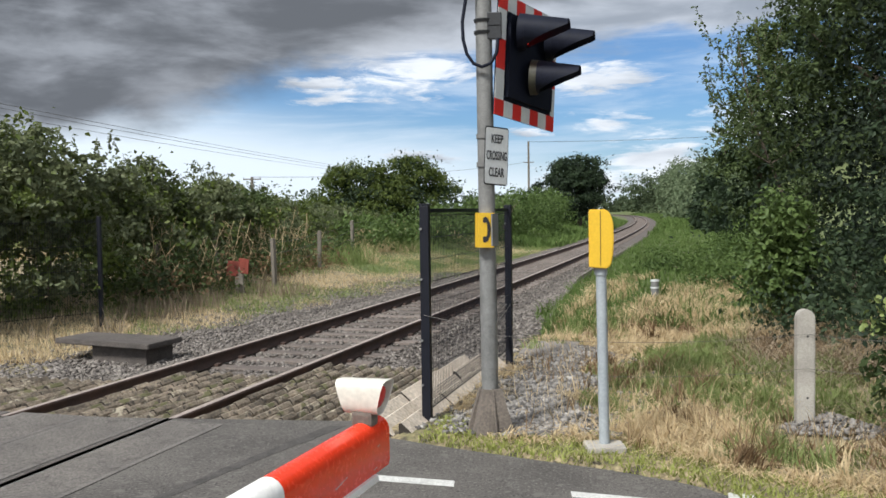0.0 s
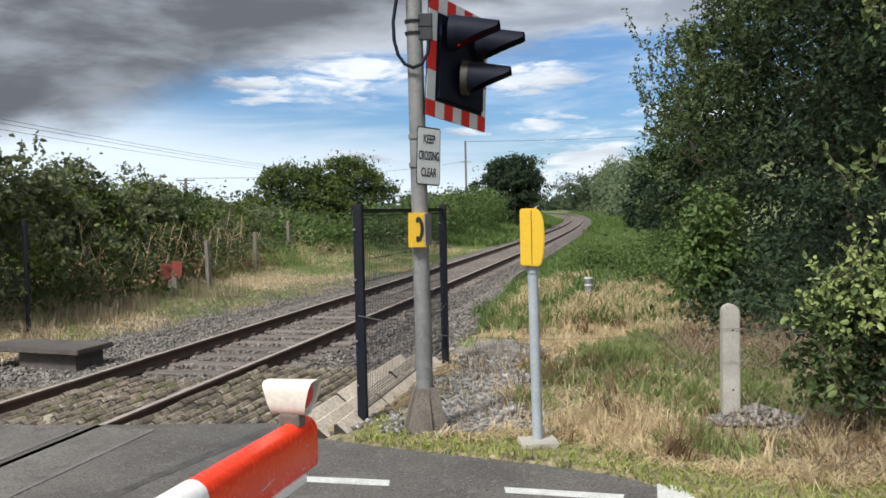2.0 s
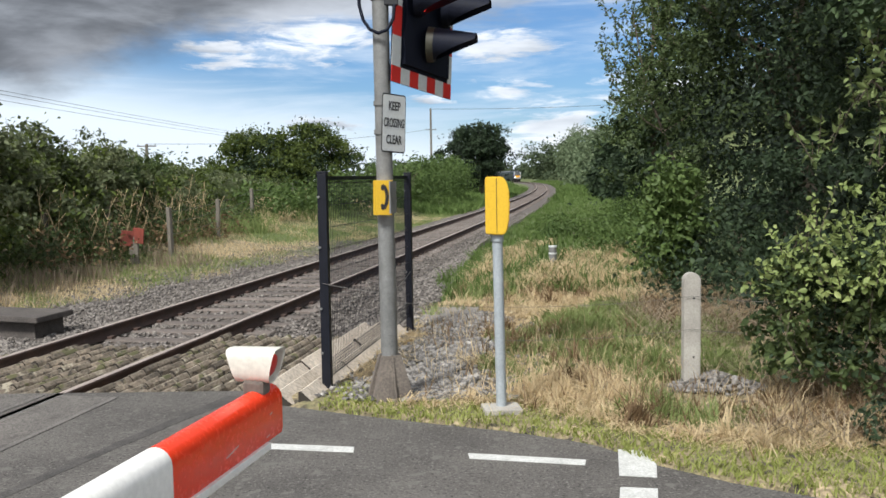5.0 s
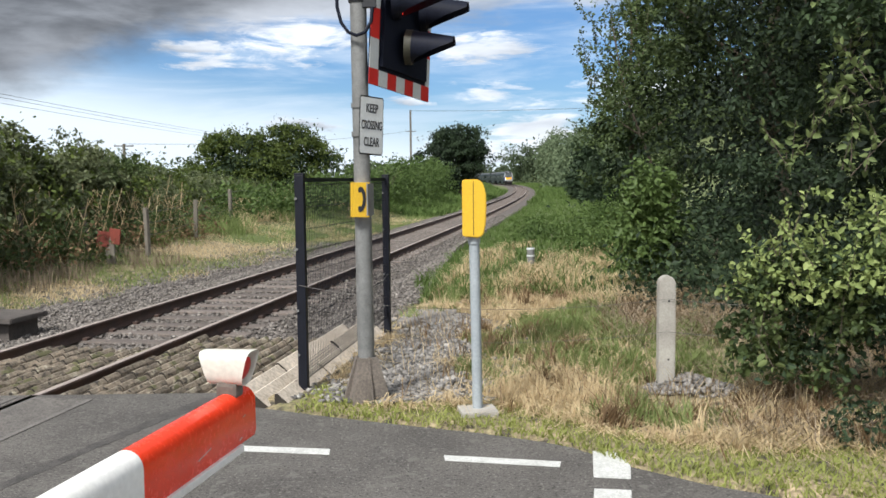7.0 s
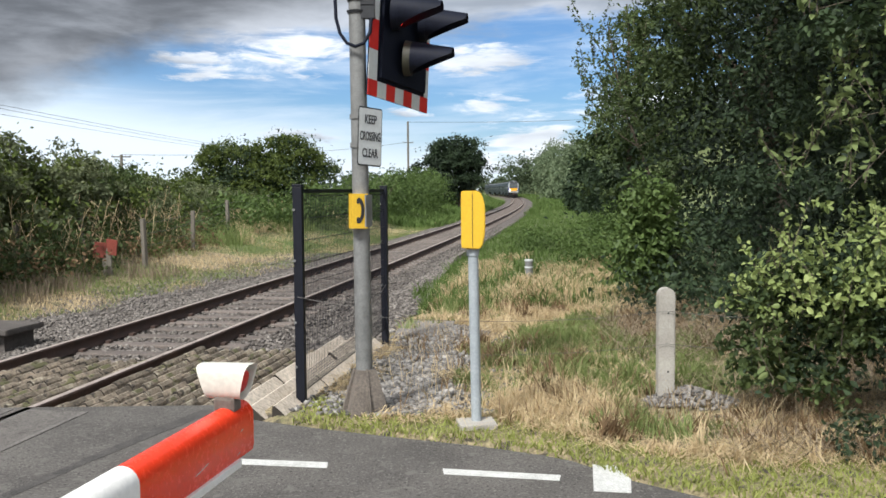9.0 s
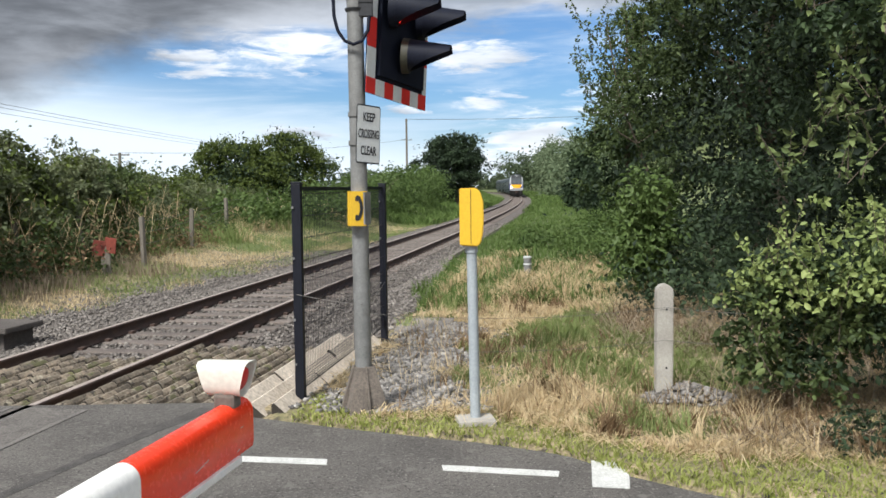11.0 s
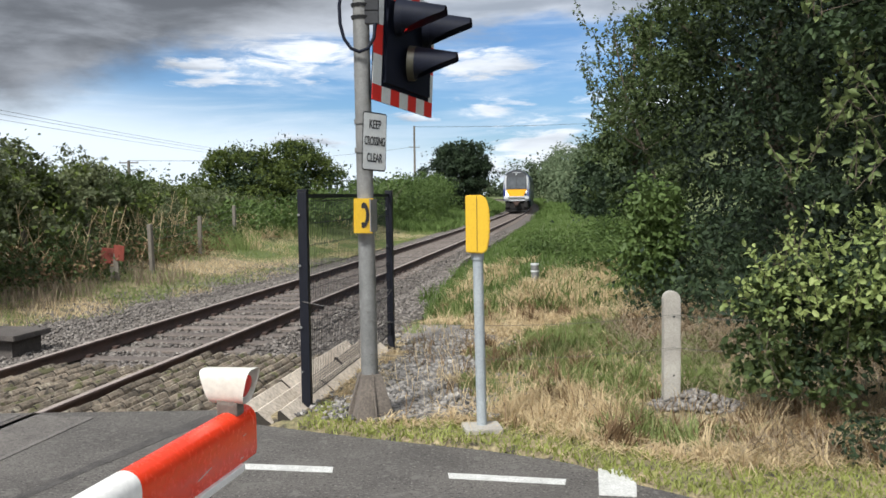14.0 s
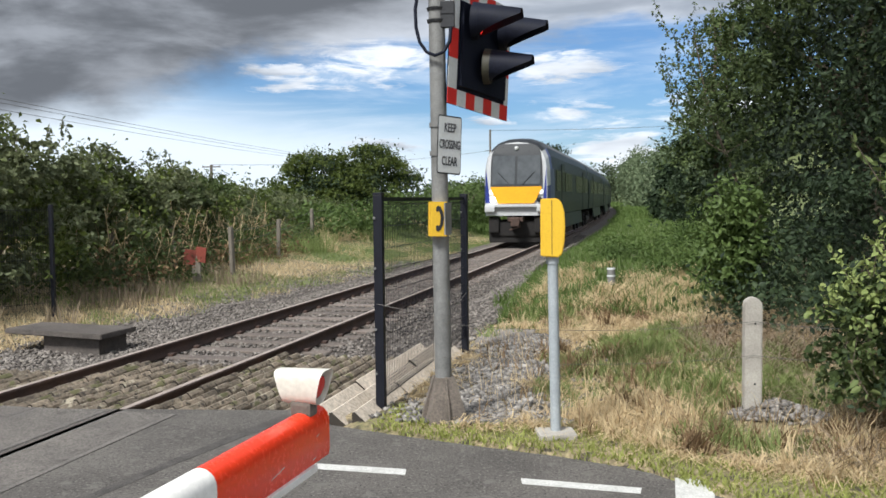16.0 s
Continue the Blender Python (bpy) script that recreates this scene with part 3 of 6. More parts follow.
EDGE_Y = [14.0, 8.35, 7.98, 8.05, 7.53, 7.23, 6.94, 6.68, 6.44, 6.3, 5.85, 5.5, 5.24, 4.5, 3.6, -6.0]


def road_edge(x):
    """The far edge of the road surface."""
    return np.interp(x, EDGE_X, EDGE_Y)


def ground_z(x, y):
    """Height of the ground away from the road."""
    x, y = np.asarray(x, float), np.asarray(y, float)
    d = (x - track_x(y)) * 0.99
    prof = np.interp(d, [-40, -14, -9, -6.5, -4.2, -2.8, -1.7, 1.7, 2.6, 3.4, 5.0, 8, 14, 40],
                     [0.6, 0.5, 0.25, -0.05, -0.32, -0.36, -0.40, -0.40, -0.12, 0.0, 0.06, 0.1, 0.2, 0.5])
    bank = np.exp(-((d - 4.6) / 1.6) ** 2) * 0.25 * np.clip((y - 14) / 6, 0, 1)
    left_bank = 0.5 * np.clip((-d - 4.5) / 4, 0, 1) * np.clip((y - 28) / 25, 0, 1)
    hill = np.clip((x - 40) / 160, 0, 1) ** 1.3 * 55 * np.clip((y - 120) / 160, 0, 1)
    rough = 0.03 * np.sin(x * 2.1 + y * 0.7) * np.sin(y * 1.7 - x * 0.4)
    near = np.clip((y - 8.4) / 1.2, 0, 1)
    flat = np.where(x > -1.75, 0.02 + rough * 0.5, -0.12)
    z = (prof + bank + left_bank + hill + rough) * near + flat * (1 - near)
    inside = np.clip((road_edge(x) - y) / 0.12 + 0.4, 0, 1)
    return z * (1 - inside) - 0.12 * inside


# ---------------------------------------------------------------- ground, road, track
def steps(lo, a, b, hi, fine, grow=1.18):
    mid = list(np.arange(a, b + 1e-6, fine))
    up, down, st = [], [], fine
    x = b
    while x < hi:
        st *= grow
        x += st
        up.append(x)
    x, st = a, fine
    while x > lo:
        st *= grow
        x -= st
        down.append(x)
    return np.array(down[::-1] + mid + up)


def build_ground():
    xs, ys = steps(-900, -14, 22, 900, 0.22), steps(-900, 3.5, 30, 1500, 0.2, 1.05)
    X, Y = np.meshgrid(xs, ys)
    Z = ground_z(X, Y)
    v = np.stack([X, Y, Z], -1).reshape(-1, 3)
    w = len(xs)
    i = (np.arange(len(ys) - 1)[:, None] * w + np.arange(w - 1)).ravel()
    quads = np.stack([i, i + 1, i + w + 1, i + w], 1)
    ob = arrays("ground", v, quads, [M["soil"], M["turf"]])
    mid = v[quads].mean(1)
    green = (mid[:, 1] > 15 + np.sin(mid[:, 0] * 1.3) * 1.5) & (np.abs(mid[:, 0] - track_x(np.clip(mid[:, 1], -50, 600))) > 2.4) & ((mid[:, 0] > -3) | (mid[:, 1] > 30))
    ob.data.polygons.foreach_set("material_index", green.astype(np.int32))
    ob.data.polygons.foreach_set("use_smooth", np.ones(len(quads), bool))
    tagged(ob, "rough verge of soil, thatch and short grass", "ground", kind="structure")


def build_road():
    far = list(zip(EDGE_X, EDGE_Y))
    near = [(60, -14), (20, -7.0), (4, -3.4), (-4, -1.6), (-20, 1.2), (-60, 5.5)]
    bm = bmesh.new()
    prism(bm, far[::-1] + near[::-1], -0.15, 0.0)
    tagged(part("road", bm, M["asphalt"]), "dark worn asphalt road over the crossing", "road", kind="structure")

    def mark(pts, label):
        m = thing("road_marking", label, "road marking", kind="structure")
        bm = bmesh.new()
        prism(bm, pts, 0.0005, 0.005)
        part("painted_line", bm, M["road_paint"], m)

    seam = thing("tar_joint", "dark narrow tar joint in the asphalt", "road joint", kind="structure")
    for a, b2, w in (((-2.12, 7.85), (-2.34, 7.2), 0.075), ((-2.34, 7.2), (-2.60, 6.4), 0.06), ((-2.60, 6.4), (-2.95, 5.2), 0.05)):
        bm = bmesh.new()
        prism(bm, [(a[0] - w, a[1]), (a[0] + w, a[1]), (b2[0] + w, b2[1]), (b2[0] - w, b2[1])], 0.0003, 0.0025)
        part("joint", bm, M["tar"], seam)
    mark([(-1.74, 6.42), (-0.87, 6.29), (-0.86, 6.165), (-1.72, 6.30)], "worn white dash painted on the asphalt")
    mark([(-0.06, 6.13), (0.73, 5.97), (0.71, 5.86), (-0.05, 6.015)], "worn white dash painted on the asphalt")
    mark([(0.98, 6.20), (1.12, 6.18), (1.18, 6.05), (1.19, 5.93), (1.13, 5.61), (0.90, 5.65)], "broad white block of the stop line")
    mark([(0.87, 5.43), (1.09, 5.40), (0.99, 4.85), (0.77, 4.88)], "broad white block of the stop line")


RAIL = [(-0.036, 0.0), (0.036, 0.0), (0.036, -0.035), (0.012, -0.05), (0.012, -0.13), (0.07, -0.15), (0.07, -0.16),
        (-0.07, -0.16), (-0.07, -0.15), (-0.012, -0.13), (-0.012, -0.05), (-0.036, -0.035)]


def sweep(name, outline, ys, offset, mats, parent, top_faces=(), narrow=False):
    """An outline (across, up) swept along the track, offset to one side."""
    n = len(outline)
    rows = []
    for y in ys:
        x, yy, dx, dy = on_track(length_at(y))
        tight = float(np.interp(y, [14, 26], [1.0, 0.3])) if narrow else 1.0
        row = [(math.copysign(1.9 + (abs(a) - 1.9) * tight, a) if abs(a) > 1.9 else a, b) for a, b in outline]
        rows.append([(x + dy * (offset + a), yy - dx * (offset + a), b) for a, b in row])
    v = np.array(rows).reshape(-1, 3)
    k = (np.arange(len(ys) - 1)[:, None] * n + np.arange(n)).ravel()
    nxt = (np.arange(len(ys) - 1)[:, None] * n + (np.arange(n) + 1) % n).ravel()
    quads = np.stack([k, nxt, nxt + n, k + n], 1)
    ob = arrays(name, v, quads[:, ::-1], mats, parent)
    if top_faces:
        ids = np.tile(np.isin(np.arange(n), top_faces), len(ys) - 1).astype(np.int32)
        ob.data.polygons.foreach_set("material_index", ids)
    return ob


def build_track():
    track = thing("railway_track", "single railway track with rusty rails on concrete sleepers", "railway track", kind="structure")
    near_y = list(np.arange(-30, 40, 1.0)) + list(np.arange(40, 480, 4.0))
    for side in (-1, 1):
        sweep("rail", RAIL, near_y, side * GAUGE_HALF, [M["rail_side"], M["rail_head"]], track, (0,))
    bed = [(-4.5, -0.55), (-4.1, -0.31), (-2.7, -0.33), (-1.9, -0.28), (-1.35, -0.20), (1.35, -0.20), (1.9, -0.24), (2.6, -0.10), (3.15, -0.03), (3.4, -0.3)]
    tagged(sweep("ballast_bed", bed, [y for y in near_y if y > 7.9], 0, M["ballast"], None, narrow=True), "grey broken-stone ballast bed under the track", "ballast", kind="structure")
    # sleepers: nearest singly, the far rest together
    bm = bmesh.new()
    box(bm, (0, 0, -0.235), (2.55, 0.255, 0.15), bevel=0.012, segs=1)
    mesh = bpy.data.meshes.new("sleeper")
    bm.to_mesh(mesh)
    bm.free()
    mesh.materials.append(M["sleeper"])
    clip = bmesh.new()
    for a in (-GAUGE_HALF - 0.11, -GAUGE_HALF + 0.11, GAUGE_HALF - 0.11, GAUGE_HALF + 0.11):
        box(clip, (a, 0, -0.145), (0.07, 0.11, 0.04))
    fast = bpy.data.meshes.new("fastening")
    clip.to_mesh(fast)
    clip.free()
    fast.materials.append(M["rail_side"])
    rest = bmesh.new()
    for i in range(330):
        x, y, dx, dy = on_track(length_at(8.3) + 0.68 * i)
        m = Matrix(((dy, dx, 0, x), (-dx, dy, 0, y), (0, 0, 1, 0), (0, 0, 0, 1)))
        if i < 70:
            for nm, me in (("sleeper", mesh), ("fastening", fast)):
                ob = new(nm, me)
                ob.parent, ob.matrix_local = track, m
        else:
            box(rest, m @ Vector((0, 0, -0.235)), (2.55, 0.255, 0.15), (0, 0, math.degrees(math.atan2(-dx, dy))))
    tagged(part("far_sleepers", rest, M["sleeper"], track), kind="stuff")


def stones(name, places, size, mat, seed, label, squash=0.7):
    """Broken stones: bent octahedra, eight triangles each."""
    rng = np.random.default_rng(seed)
    n = len(places)
    base = np.array([(1, 0, 0), (0, 1, 0), (-1, 0, 0), (0, -1, 0), (0, 0, 1), (0, 0, -1)], float)
    r = size * rng.uniform(0.5, 1.25, (n, 1, 1)) * rng.uniform(0.6, 1.25, (n, 6, 1))
    q = rng.normal(0, 1, (n, 3, 3))
    q, _ = np.linalg.qr(q)
    v = (base[None] * r) @ q
    v[..., 2] *= squash
    v = v + np.asarray(places)[:, None]
    tri = np.array([(0, 1, 4), (1, 2, 4), (2, 3, 4), (3, 0, 4), (1, 0, 5), (2, 1, 5), (3, 2, 5), (0, 3, 5)])
    t = (np.arange(n)[:, None, None] * 6 + tri).reshape(-1, 3)
    ob = arrays(name, v.reshape(-1, 3), t, mat)
    return tagged(ob, label, "gravel", kind="stuff")


def build_stones():
    rng = np.random.default_rng(5)
    rows = []
    for _ in range(34000):
        y = 8.2 + 45 * rng.random() ** 1.9
        d = rng.uniform(-2.9, 3.2)
        x, yy = beside(y, d)
        z = float(np.interp(d, [-2.9, -2.7, -1.9, -1.35, 1.35, 1.9, 2.6, 3.15], [-0.32, -0.315, -0.265, -0.180, -0.180, -0.225, -0.085, -0.015]))
        tight = float(np.interp(yy, [14, 26], [1.0, 0.3]))
        if abs(d) > 1.9:
            x, yy = beside(y, math.copysign(1.9 + (abs(d) - 1.9) * tight, d))
        if yy > 11.7 or abs(d) < 0.7 and yy > 10.7 or d < -1 and yy > 10.1:
            rows.append((x, yy, z))
    stones("ballast_stones", rows, 0.038, M["stone"], 6, "loose grey broken ballast stones along the track")
    rows = []
    for _ in range(7000):       # left cess, between the ballast and the grass
        y = 10.2 + 22 * rng.random() ** 1.5
        dd = rng.triangular(-4.9, -3.3, -2.2)
        x, yy = beside(y, dd)
        rows.append((x, yy, -0.305 if dd > -4.1 else float(ground_z(x, yy)) + 0.01))
    stones("cess_stones", rows, 0.040, M["stone"], 7, "dark grey loose chippings beside the ballast")
    rows = []
    for _ in range(3600):       # round the signal pole and the end of the fence
        x, y = rng.normal(-0.45, 0.36), 7.55 + 4.9 * rng.random() ** 1.5
        x += (y - 8) * 0.10
        if y > road_edge(x) + 0.3:
            rows.append((x, y, float(ground_z(x, y)) + 0.012))
    stones("pole_base_stones", rows, 0.042, M["pale_stone"], 8, "grey loose stones round the signal pole")
    rows = []
    for _ in range(420):
        a, r = rng.uniform(0, 6.28), rng.random() ** 0.6 * 0.42
        x, y = 2.12 + r * math.cos(a), 7.92 + r * math.sin(a) * 0.7
        rows.append((x, y, 0.03 + 0.14 * (1 - r / 0.42)))
    stones("spoil_heap", rows, 0.035, M["pale_stone"], 9, "small heap of grey rubble beside the concrete post")


def build_crossing():
    """Rubber panels between and beside the rails, and the saw-tooth guards beyond the road's edge."""
    deck = thing("crossing_deck", "dark ribbed rubber crossing panels between the rails", "crossing deck", kind="structure")

    def panel(y0, y1, d0, d1):
        bm = bmesh.new()
        corners = [beside(y0, d0), beside(y0, d1), beside(y1, d1), beside(y1, d0)]
        prism(bm, corners, -0.02, 0.006)
        ob = part("rubber_panel", bm, M["rubber"], deck)
        ribs = bmesh.new()
        n = 48
        for i in range(n):
            a, b = y0 + (y1 - y0) * (i + 0.25) / n, y0 + (y1 - y0) * (i + 0.7) / n
            e0, e1 = d0 + 0.06, d1 - 0.06
            prism(ribs, [beside(a, e0), beside(a, e1), beside(b, e1), beside(b, e0)], 0.0063, 0.0095)
        part("ribs", ribs, M["rubber"], ob)

    for k in range(5):
        y0 = 8.02 - 1.5 * (k + 1)
        panel(y0 + 0.004, y0 + 1.496, -GAUGE_HALF + 0.10, -0.006)
        panel(y0 + 0.004, y0 + 1.496, 0.006, GAUGE_HALF - 0.10)
        panel(y0 + 0.004, y0 + 1.496, GAUGE_HALF + 0.045, GAUGE_HALF + 0.62)
        panel(y0 + 0.004, y0 + 1.496, -GAUGE_HALF - 0.62, -GAUGE_HALF - 0.045)

    def guard(d0, d1, y0, y1, z, label, pitch=0.155, tall=0.105, mat="guard", run=0.27):
        g = thing("trespass_guard", label, "trespass guard", group="saw-tooth guards at the crossing")
        n = max(round((d1 - d0) / pitch), 1)
        w = (d1 - d0) / n
        cuts = np.linspace(y0, y1, max(3, round((y1 - y0) / run)) + 1)
        for i in range(n):
            a = d0 + i * w
            for c0, c1 in zip(cuts[:-1], cuts[1:]):
                tilt = random.uniform(-0.026, 0.010)
                bm = bmesh.new()
                ends = []
                for yy in (c0 + 0.004, c1 - 0.004):
                    if mat == "guard_pale":
                        pts = [(a + 0.002, z), (a + w - 0.002, z), (a + w - 0.002, z + 0.02), (a + w * 0.55, z + tall * 0.55 + tilt), (a + w * 0.12, z + tall + tilt), (a + 0.002, z + tall * 0.96 + tilt)]
                        ends.append([bm.verts.new((*beside(yy, q), h)) for q, h in pts])
                        continue
                    pts = [(a + 0.002, z), (a + w - 0.002, z), (a + w * 0.80, z + tall * 0.72 + tilt), (a + w * 0.62, z + tall + tilt), (a + w * 0.44, z + tall * 0.96 + tilt), (a + w * 0.2, z + tall * 0.6 + tilt)]
                    ends.append([bm.verts.new((*beside(yy, q), h)) for q, h in pts])
                bm.faces.new(ends[0]), bm.faces.new(ends[1][::-1])
                for j in range(6):
                    bm.faces.new((ends[0][j], ends[1][j], ends[1][(j + 1) % 6], ends[0][(j + 1) % 6]))
                bmesh.ops.recalc_face_normals(bm, faces=bm.faces[:])
                # solid end faces take the dark colour that paints the hollow's shade
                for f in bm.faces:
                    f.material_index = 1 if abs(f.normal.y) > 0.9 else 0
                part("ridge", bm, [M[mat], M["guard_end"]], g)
        return g

    guard(-0.72, 0.72, 8.06, 10.7, -0.155, "weathered saw-tooth timber guard between the rails")
    guard(0.96, 2.70, 8.10, 11.4, -0.115, "weathered saw-tooth timber guard beside the rail")
    guard(-3.1, -0.98, 8.02, 10.0, -0.155, "weathered saw-tooth timber guard beside the far rail")
    guard(2.72, 3.34, 7.98, 11.7, -0.06, "pale saw-tooth guard boards at the fence", 0.20, 0.17, "guard_pale", 1.2)


build_ground()
build_road()
build_track()
build_crossing()
build_stones()


# ---------------------------------------------------------------- signal pole with its lights and signs
def text_mesh(words, size, mat, parent, m, depth=0.001, squeeze=1.0):
    cu = bpy.data.curves.new("lettering", "FONT")
    cu.body, cu.size, cu.extrude, cu.align_x, cu.align_y = words, size, depth, "CENTER", "CENTER"
    cu.offset = size * 0.018
    tmp = bpy.data.objects.new("lettering", cu)
    me = bpy.data.meshes.new_from_object(tmp)
    bpy.data.objects.remove(tmp)
    me.materials.clear()
    me.transform(m @ Matrix.Diagonal((squeeze, 1, 1, 1)))
    return link_mesh("lettering", me, mat, parent)


def facing(at, across, roll=0.0):
    """A matrix whose x runs along the direction across (in plan), y up, z out of the face."""
    ax = Vector((across[0], across[1], 0)).normalized()
    up = Vector((0, 0, 1))
    m = Matrix((ax, up, ax.cross(up))).transposed().to_4x4()
    m.translation = at
    return m @ Matrix.Rotation(radians(roll), 4, "Z")


POLE = (-0.735, 7.70)


def build_signal():
    px, py = POLE
    pole = thing("crossing_signal", "level crossing light signal on a galvanised steel pole", "crossing signal", (px, py, 0))
    bm = bmesh.new()
    rod(bm, (0, 0, -0.05), (-0.03, 0, 4.35), 0.073, 0.068, 24)
    part("pole", bm, M["galvanised"], pole, smooth=True)
    for k in range(4):
        bm = bmesh.new()
        m = pose(0, 0, 0, 90, 0, 90 * k + 20)
        prism(bm, [(0.06, 0.0), (0.215, 0.0), (0.205, 0.03), (0.085, 0.40), (0.06, 0.40)], -0.006, 0.006, m)
        part("base_gusset", bm, M["shoe"], pole)
    bm = bmesh.new()
    prism(bm, [(-0.17, -0.17), (0.17, -0.17), (0.17, 0.17), (-0.17, 0.17)], 0.0, 0.02, pose(0, 0, 0, 0, 0, 20))
    bmesh.ops.create_cone(bm, cap_ends=True, segments=4, radius1=0.235, radius2=0.115, depth=0.37, matrix=pose(0, 0, 0.205, 0, 0, 65))
    part("base_shoe", bm, M["shoe"], pole, "weathered brownish tapered shoe")
    # backing board with striped border
    W, Hh = 0.97, 1.04
    frame_m = facing((0.060, -0.08, 2.715), (0.49, 0.87), -5.5)
    board = part("backing_board", prism(bmesh.new(), [(0.0, 0.0), (W, 0.0), (W, Hh), (0.0, Hh)], -0.012, 0.0, frame_m), M["lamp_black"], pole)
    n = 7
    b = 0.135

    def stripe(x0, y0, x1, y1, k):
        bm = bmesh.new()
        prism(bm, [(x0, y0), (x1, y0), (x1, y1), (x0, y1)], 0.0005, 0.004, frame_m)
        part("stripe", bm, M["red_paint"] if k % 2 == 0 else M["sign_white"], board, "red reflective stripe" if k % 2 == 0 else "white reflective stripe")

    for k in range(n):
        stripe(W * k / n, 0, W * (k + 1) / n, b, k)
        stripe(W * k / n, Hh - b, W * (k + 1) / n, Hh, k)
    for k in range(3):
        y0, y1 = b + (Hh - 2 * b) * k / 3, b + (Hh - 2 * b) * (k + 1) / 3
        stripe(0, y0, b * 0.95, y1, k + 1)
        stripe(W - b * 0.5, y0, W, y1, k + 1)
    # raised lamp case and three hooded lamps, turned towards the road
    part("lamp_case", prism(bmesh.new(), [(0.16, 0.17), (W - 0.09, 0.17), (W - 0.09, Hh - 0.15), (0.16, Hh - 0.15)], 0.0005, 0.03, frame_m), M["lamp_black"], pole)
    for lx, ly, lens in ((0.27, 0.75, "red_lit"), (0.72, 0.76, "red_lens"), (0.49, 0.40, "amber")):
        m = frame_m @ pose(lx, ly, 0.06, 4, 22, 5.5)
        bm = bmesh.new()
        bmesh.ops.create_cone(bm, cap_ends=True, segments=32, radius1=0.155, radius2=0.15, depth=0.06, matrix=m @ pose(0, 0, 0.02))
        housing = part("lamp_ring", bm, M["olive"] if lens == "amber" else M["lamp_black"], pole, smooth=True)
        bm = bmesh.new()
        bmesh.ops.create_uvsphere(bm, u_segments=24, v_segments=12, radius=0.115, matrix=m @ pose(0, 0, 0.05) @ Matrix.Diagonal((1, 1, 0.3, 1)))
        part("lens", bm, M[lens], housing, {"red_lit": "lit red lens", "red_lens": "dark red lens", "amber": "pale amber lens"}[lens], smooth=True)
        # hood: a tube cut away below, longest on top
        bm = bmesh.new()
        seg, rings = 34, []
        for k in range(seg + 1):
            a = radians(-78 + 336 * k / seg)
            up = (1 + math.sin(a)) / 2
            reach = 0.03 + 0.35 * min(1.0, up * 1.35) ** 1.3
            ring = []
            for r in (0.150, 0.141):
                ring += [bm.verts.new(m @ Vector((r * math.cos(a), r * math.sin(a), 0.03))),
                         bm.verts.new(m @ Vector((r * 0.86 * math.cos(a), r * 0.82 * math.sin(a) - 0.012, 0.03 + reach)))]
            rings.append(ring)
        for p, q in zip(rings[:-1], rings[1:]):
            bm.faces.new((p[0], q[0], q[1], p[1])), bm.faces.new((p[2], p[3], q[3], q[2])), bm.faces.new((p[1], q[1], q[3], p[3]))
        bmesh.ops.recalc_face_normals(bm, faces=bm.faces[:])
        part("hood", bm, M["lamp_black"], housing, "long black sun hood", smooth=True)
    # brackets that hold the board
    for z in (3.40, 3.50, 3.78):
        bm = bmesh.new()
        rod(bm, (-0.025, 0, z - 0.012), (-0.025, 0, z + 0.012), 0.078, 0.085, 20)
        box(bm, (0.07, -0.03, z), (0.12, 0.06, 0.12), (0, 0, 0), 0.006)
        part("bracket", bm, M["black"], pole)
    loop = [(-0.03, -0.08, 3.95), (-0.10, -0.11, 3.84), (-0.16, -0.12, 3.66), (-0.19, -0.12, 3.48), (-0.185, -0.12, 3.33), (-0.155, -0.12, 3.21),
            (-0.10, -0.12, 3.13), (-0.03, -0.12, 3.10), (0.04, -0.10, 3.13), (0.09, -0.08, 3.22), (0.10, -0.06, 3.34)]
    tube("cable", loop, 0.015, M["lamp_black"], pole, "black flexible cable loop")
    # white sign
    sm = facing((-0.022, -0.165, 2.125), (0.66, 0.75), -3.0) @ Matrix.Diagonal((0.72, 1, 1, 1))
    sign = part("sign_plate", prism(bmesh.new(), [(0.02, 0.0), (0.36, 0.0), (0.38, 0.02), (0.38, 0.47), (0.36, 0.49), (0.02, 0.49), (0.0, 0.47), (0.0, 0.02)], -0.004, 0.0, sm), M["black"], pole)
    part("sign_face", prism(bmesh.new(), [(0.025, 0.012), (0.355, 0.012), (0.368, 0.025), (0.368, 0.465), (0.355, 0.478), (0.025, 0.478), (0.012, 0.465), (0.012, 0.025)], 0.0005, 0.003, sm), M["sign_white"], sign, "white sign face")
    for words, yy in (("KEEP", 0.385), ("CROSSING", 0.245), ("CLEAR", 0.105)):
        text_mesh(words, 0.104, M["black"], sign, sm @ pose(0.19, yy, 0.0045), squeeze={"KEEP": 0.85, "CROSSING": 0.66, "CLEAR": 0.8}[words])
    for yy in (0.13, 0.37):
        bm = bmesh.new()
        rod(bm, (-0.015, 0, 2.165 + yy - 0.02), (-0.015, 0, 2.165 + yy + 0.02), 0.082, 0.082, 20)
        part("sign_clamp", bm, M["galvanised"], pole)
    # yellow telephone sign: a shallow two-sided box
    tm = facing((-0.078, -0.16, 1.60), (0.86, 0.30), -1.0) @ Matrix.Diagonal((0.80, 1, 1, 1))
    box_ob = part("telephone_sign", prism(bmesh.new(), [(0, 0), (0.175, 0), (0.175, 0.29), (0, 0.29)], -0.10, 0.0, tm), M["yellow"], pole, "yellow box with a black handset symbol")
    arc = [(0.055, 0.05), (0.078, 0.04), (0.105, 0.055), (0.13, 0.10), (0.136, 0.15), (0.13, 0.20), (0.105, 0.245), (0.078, 0.258), (0.055, 0.245)]
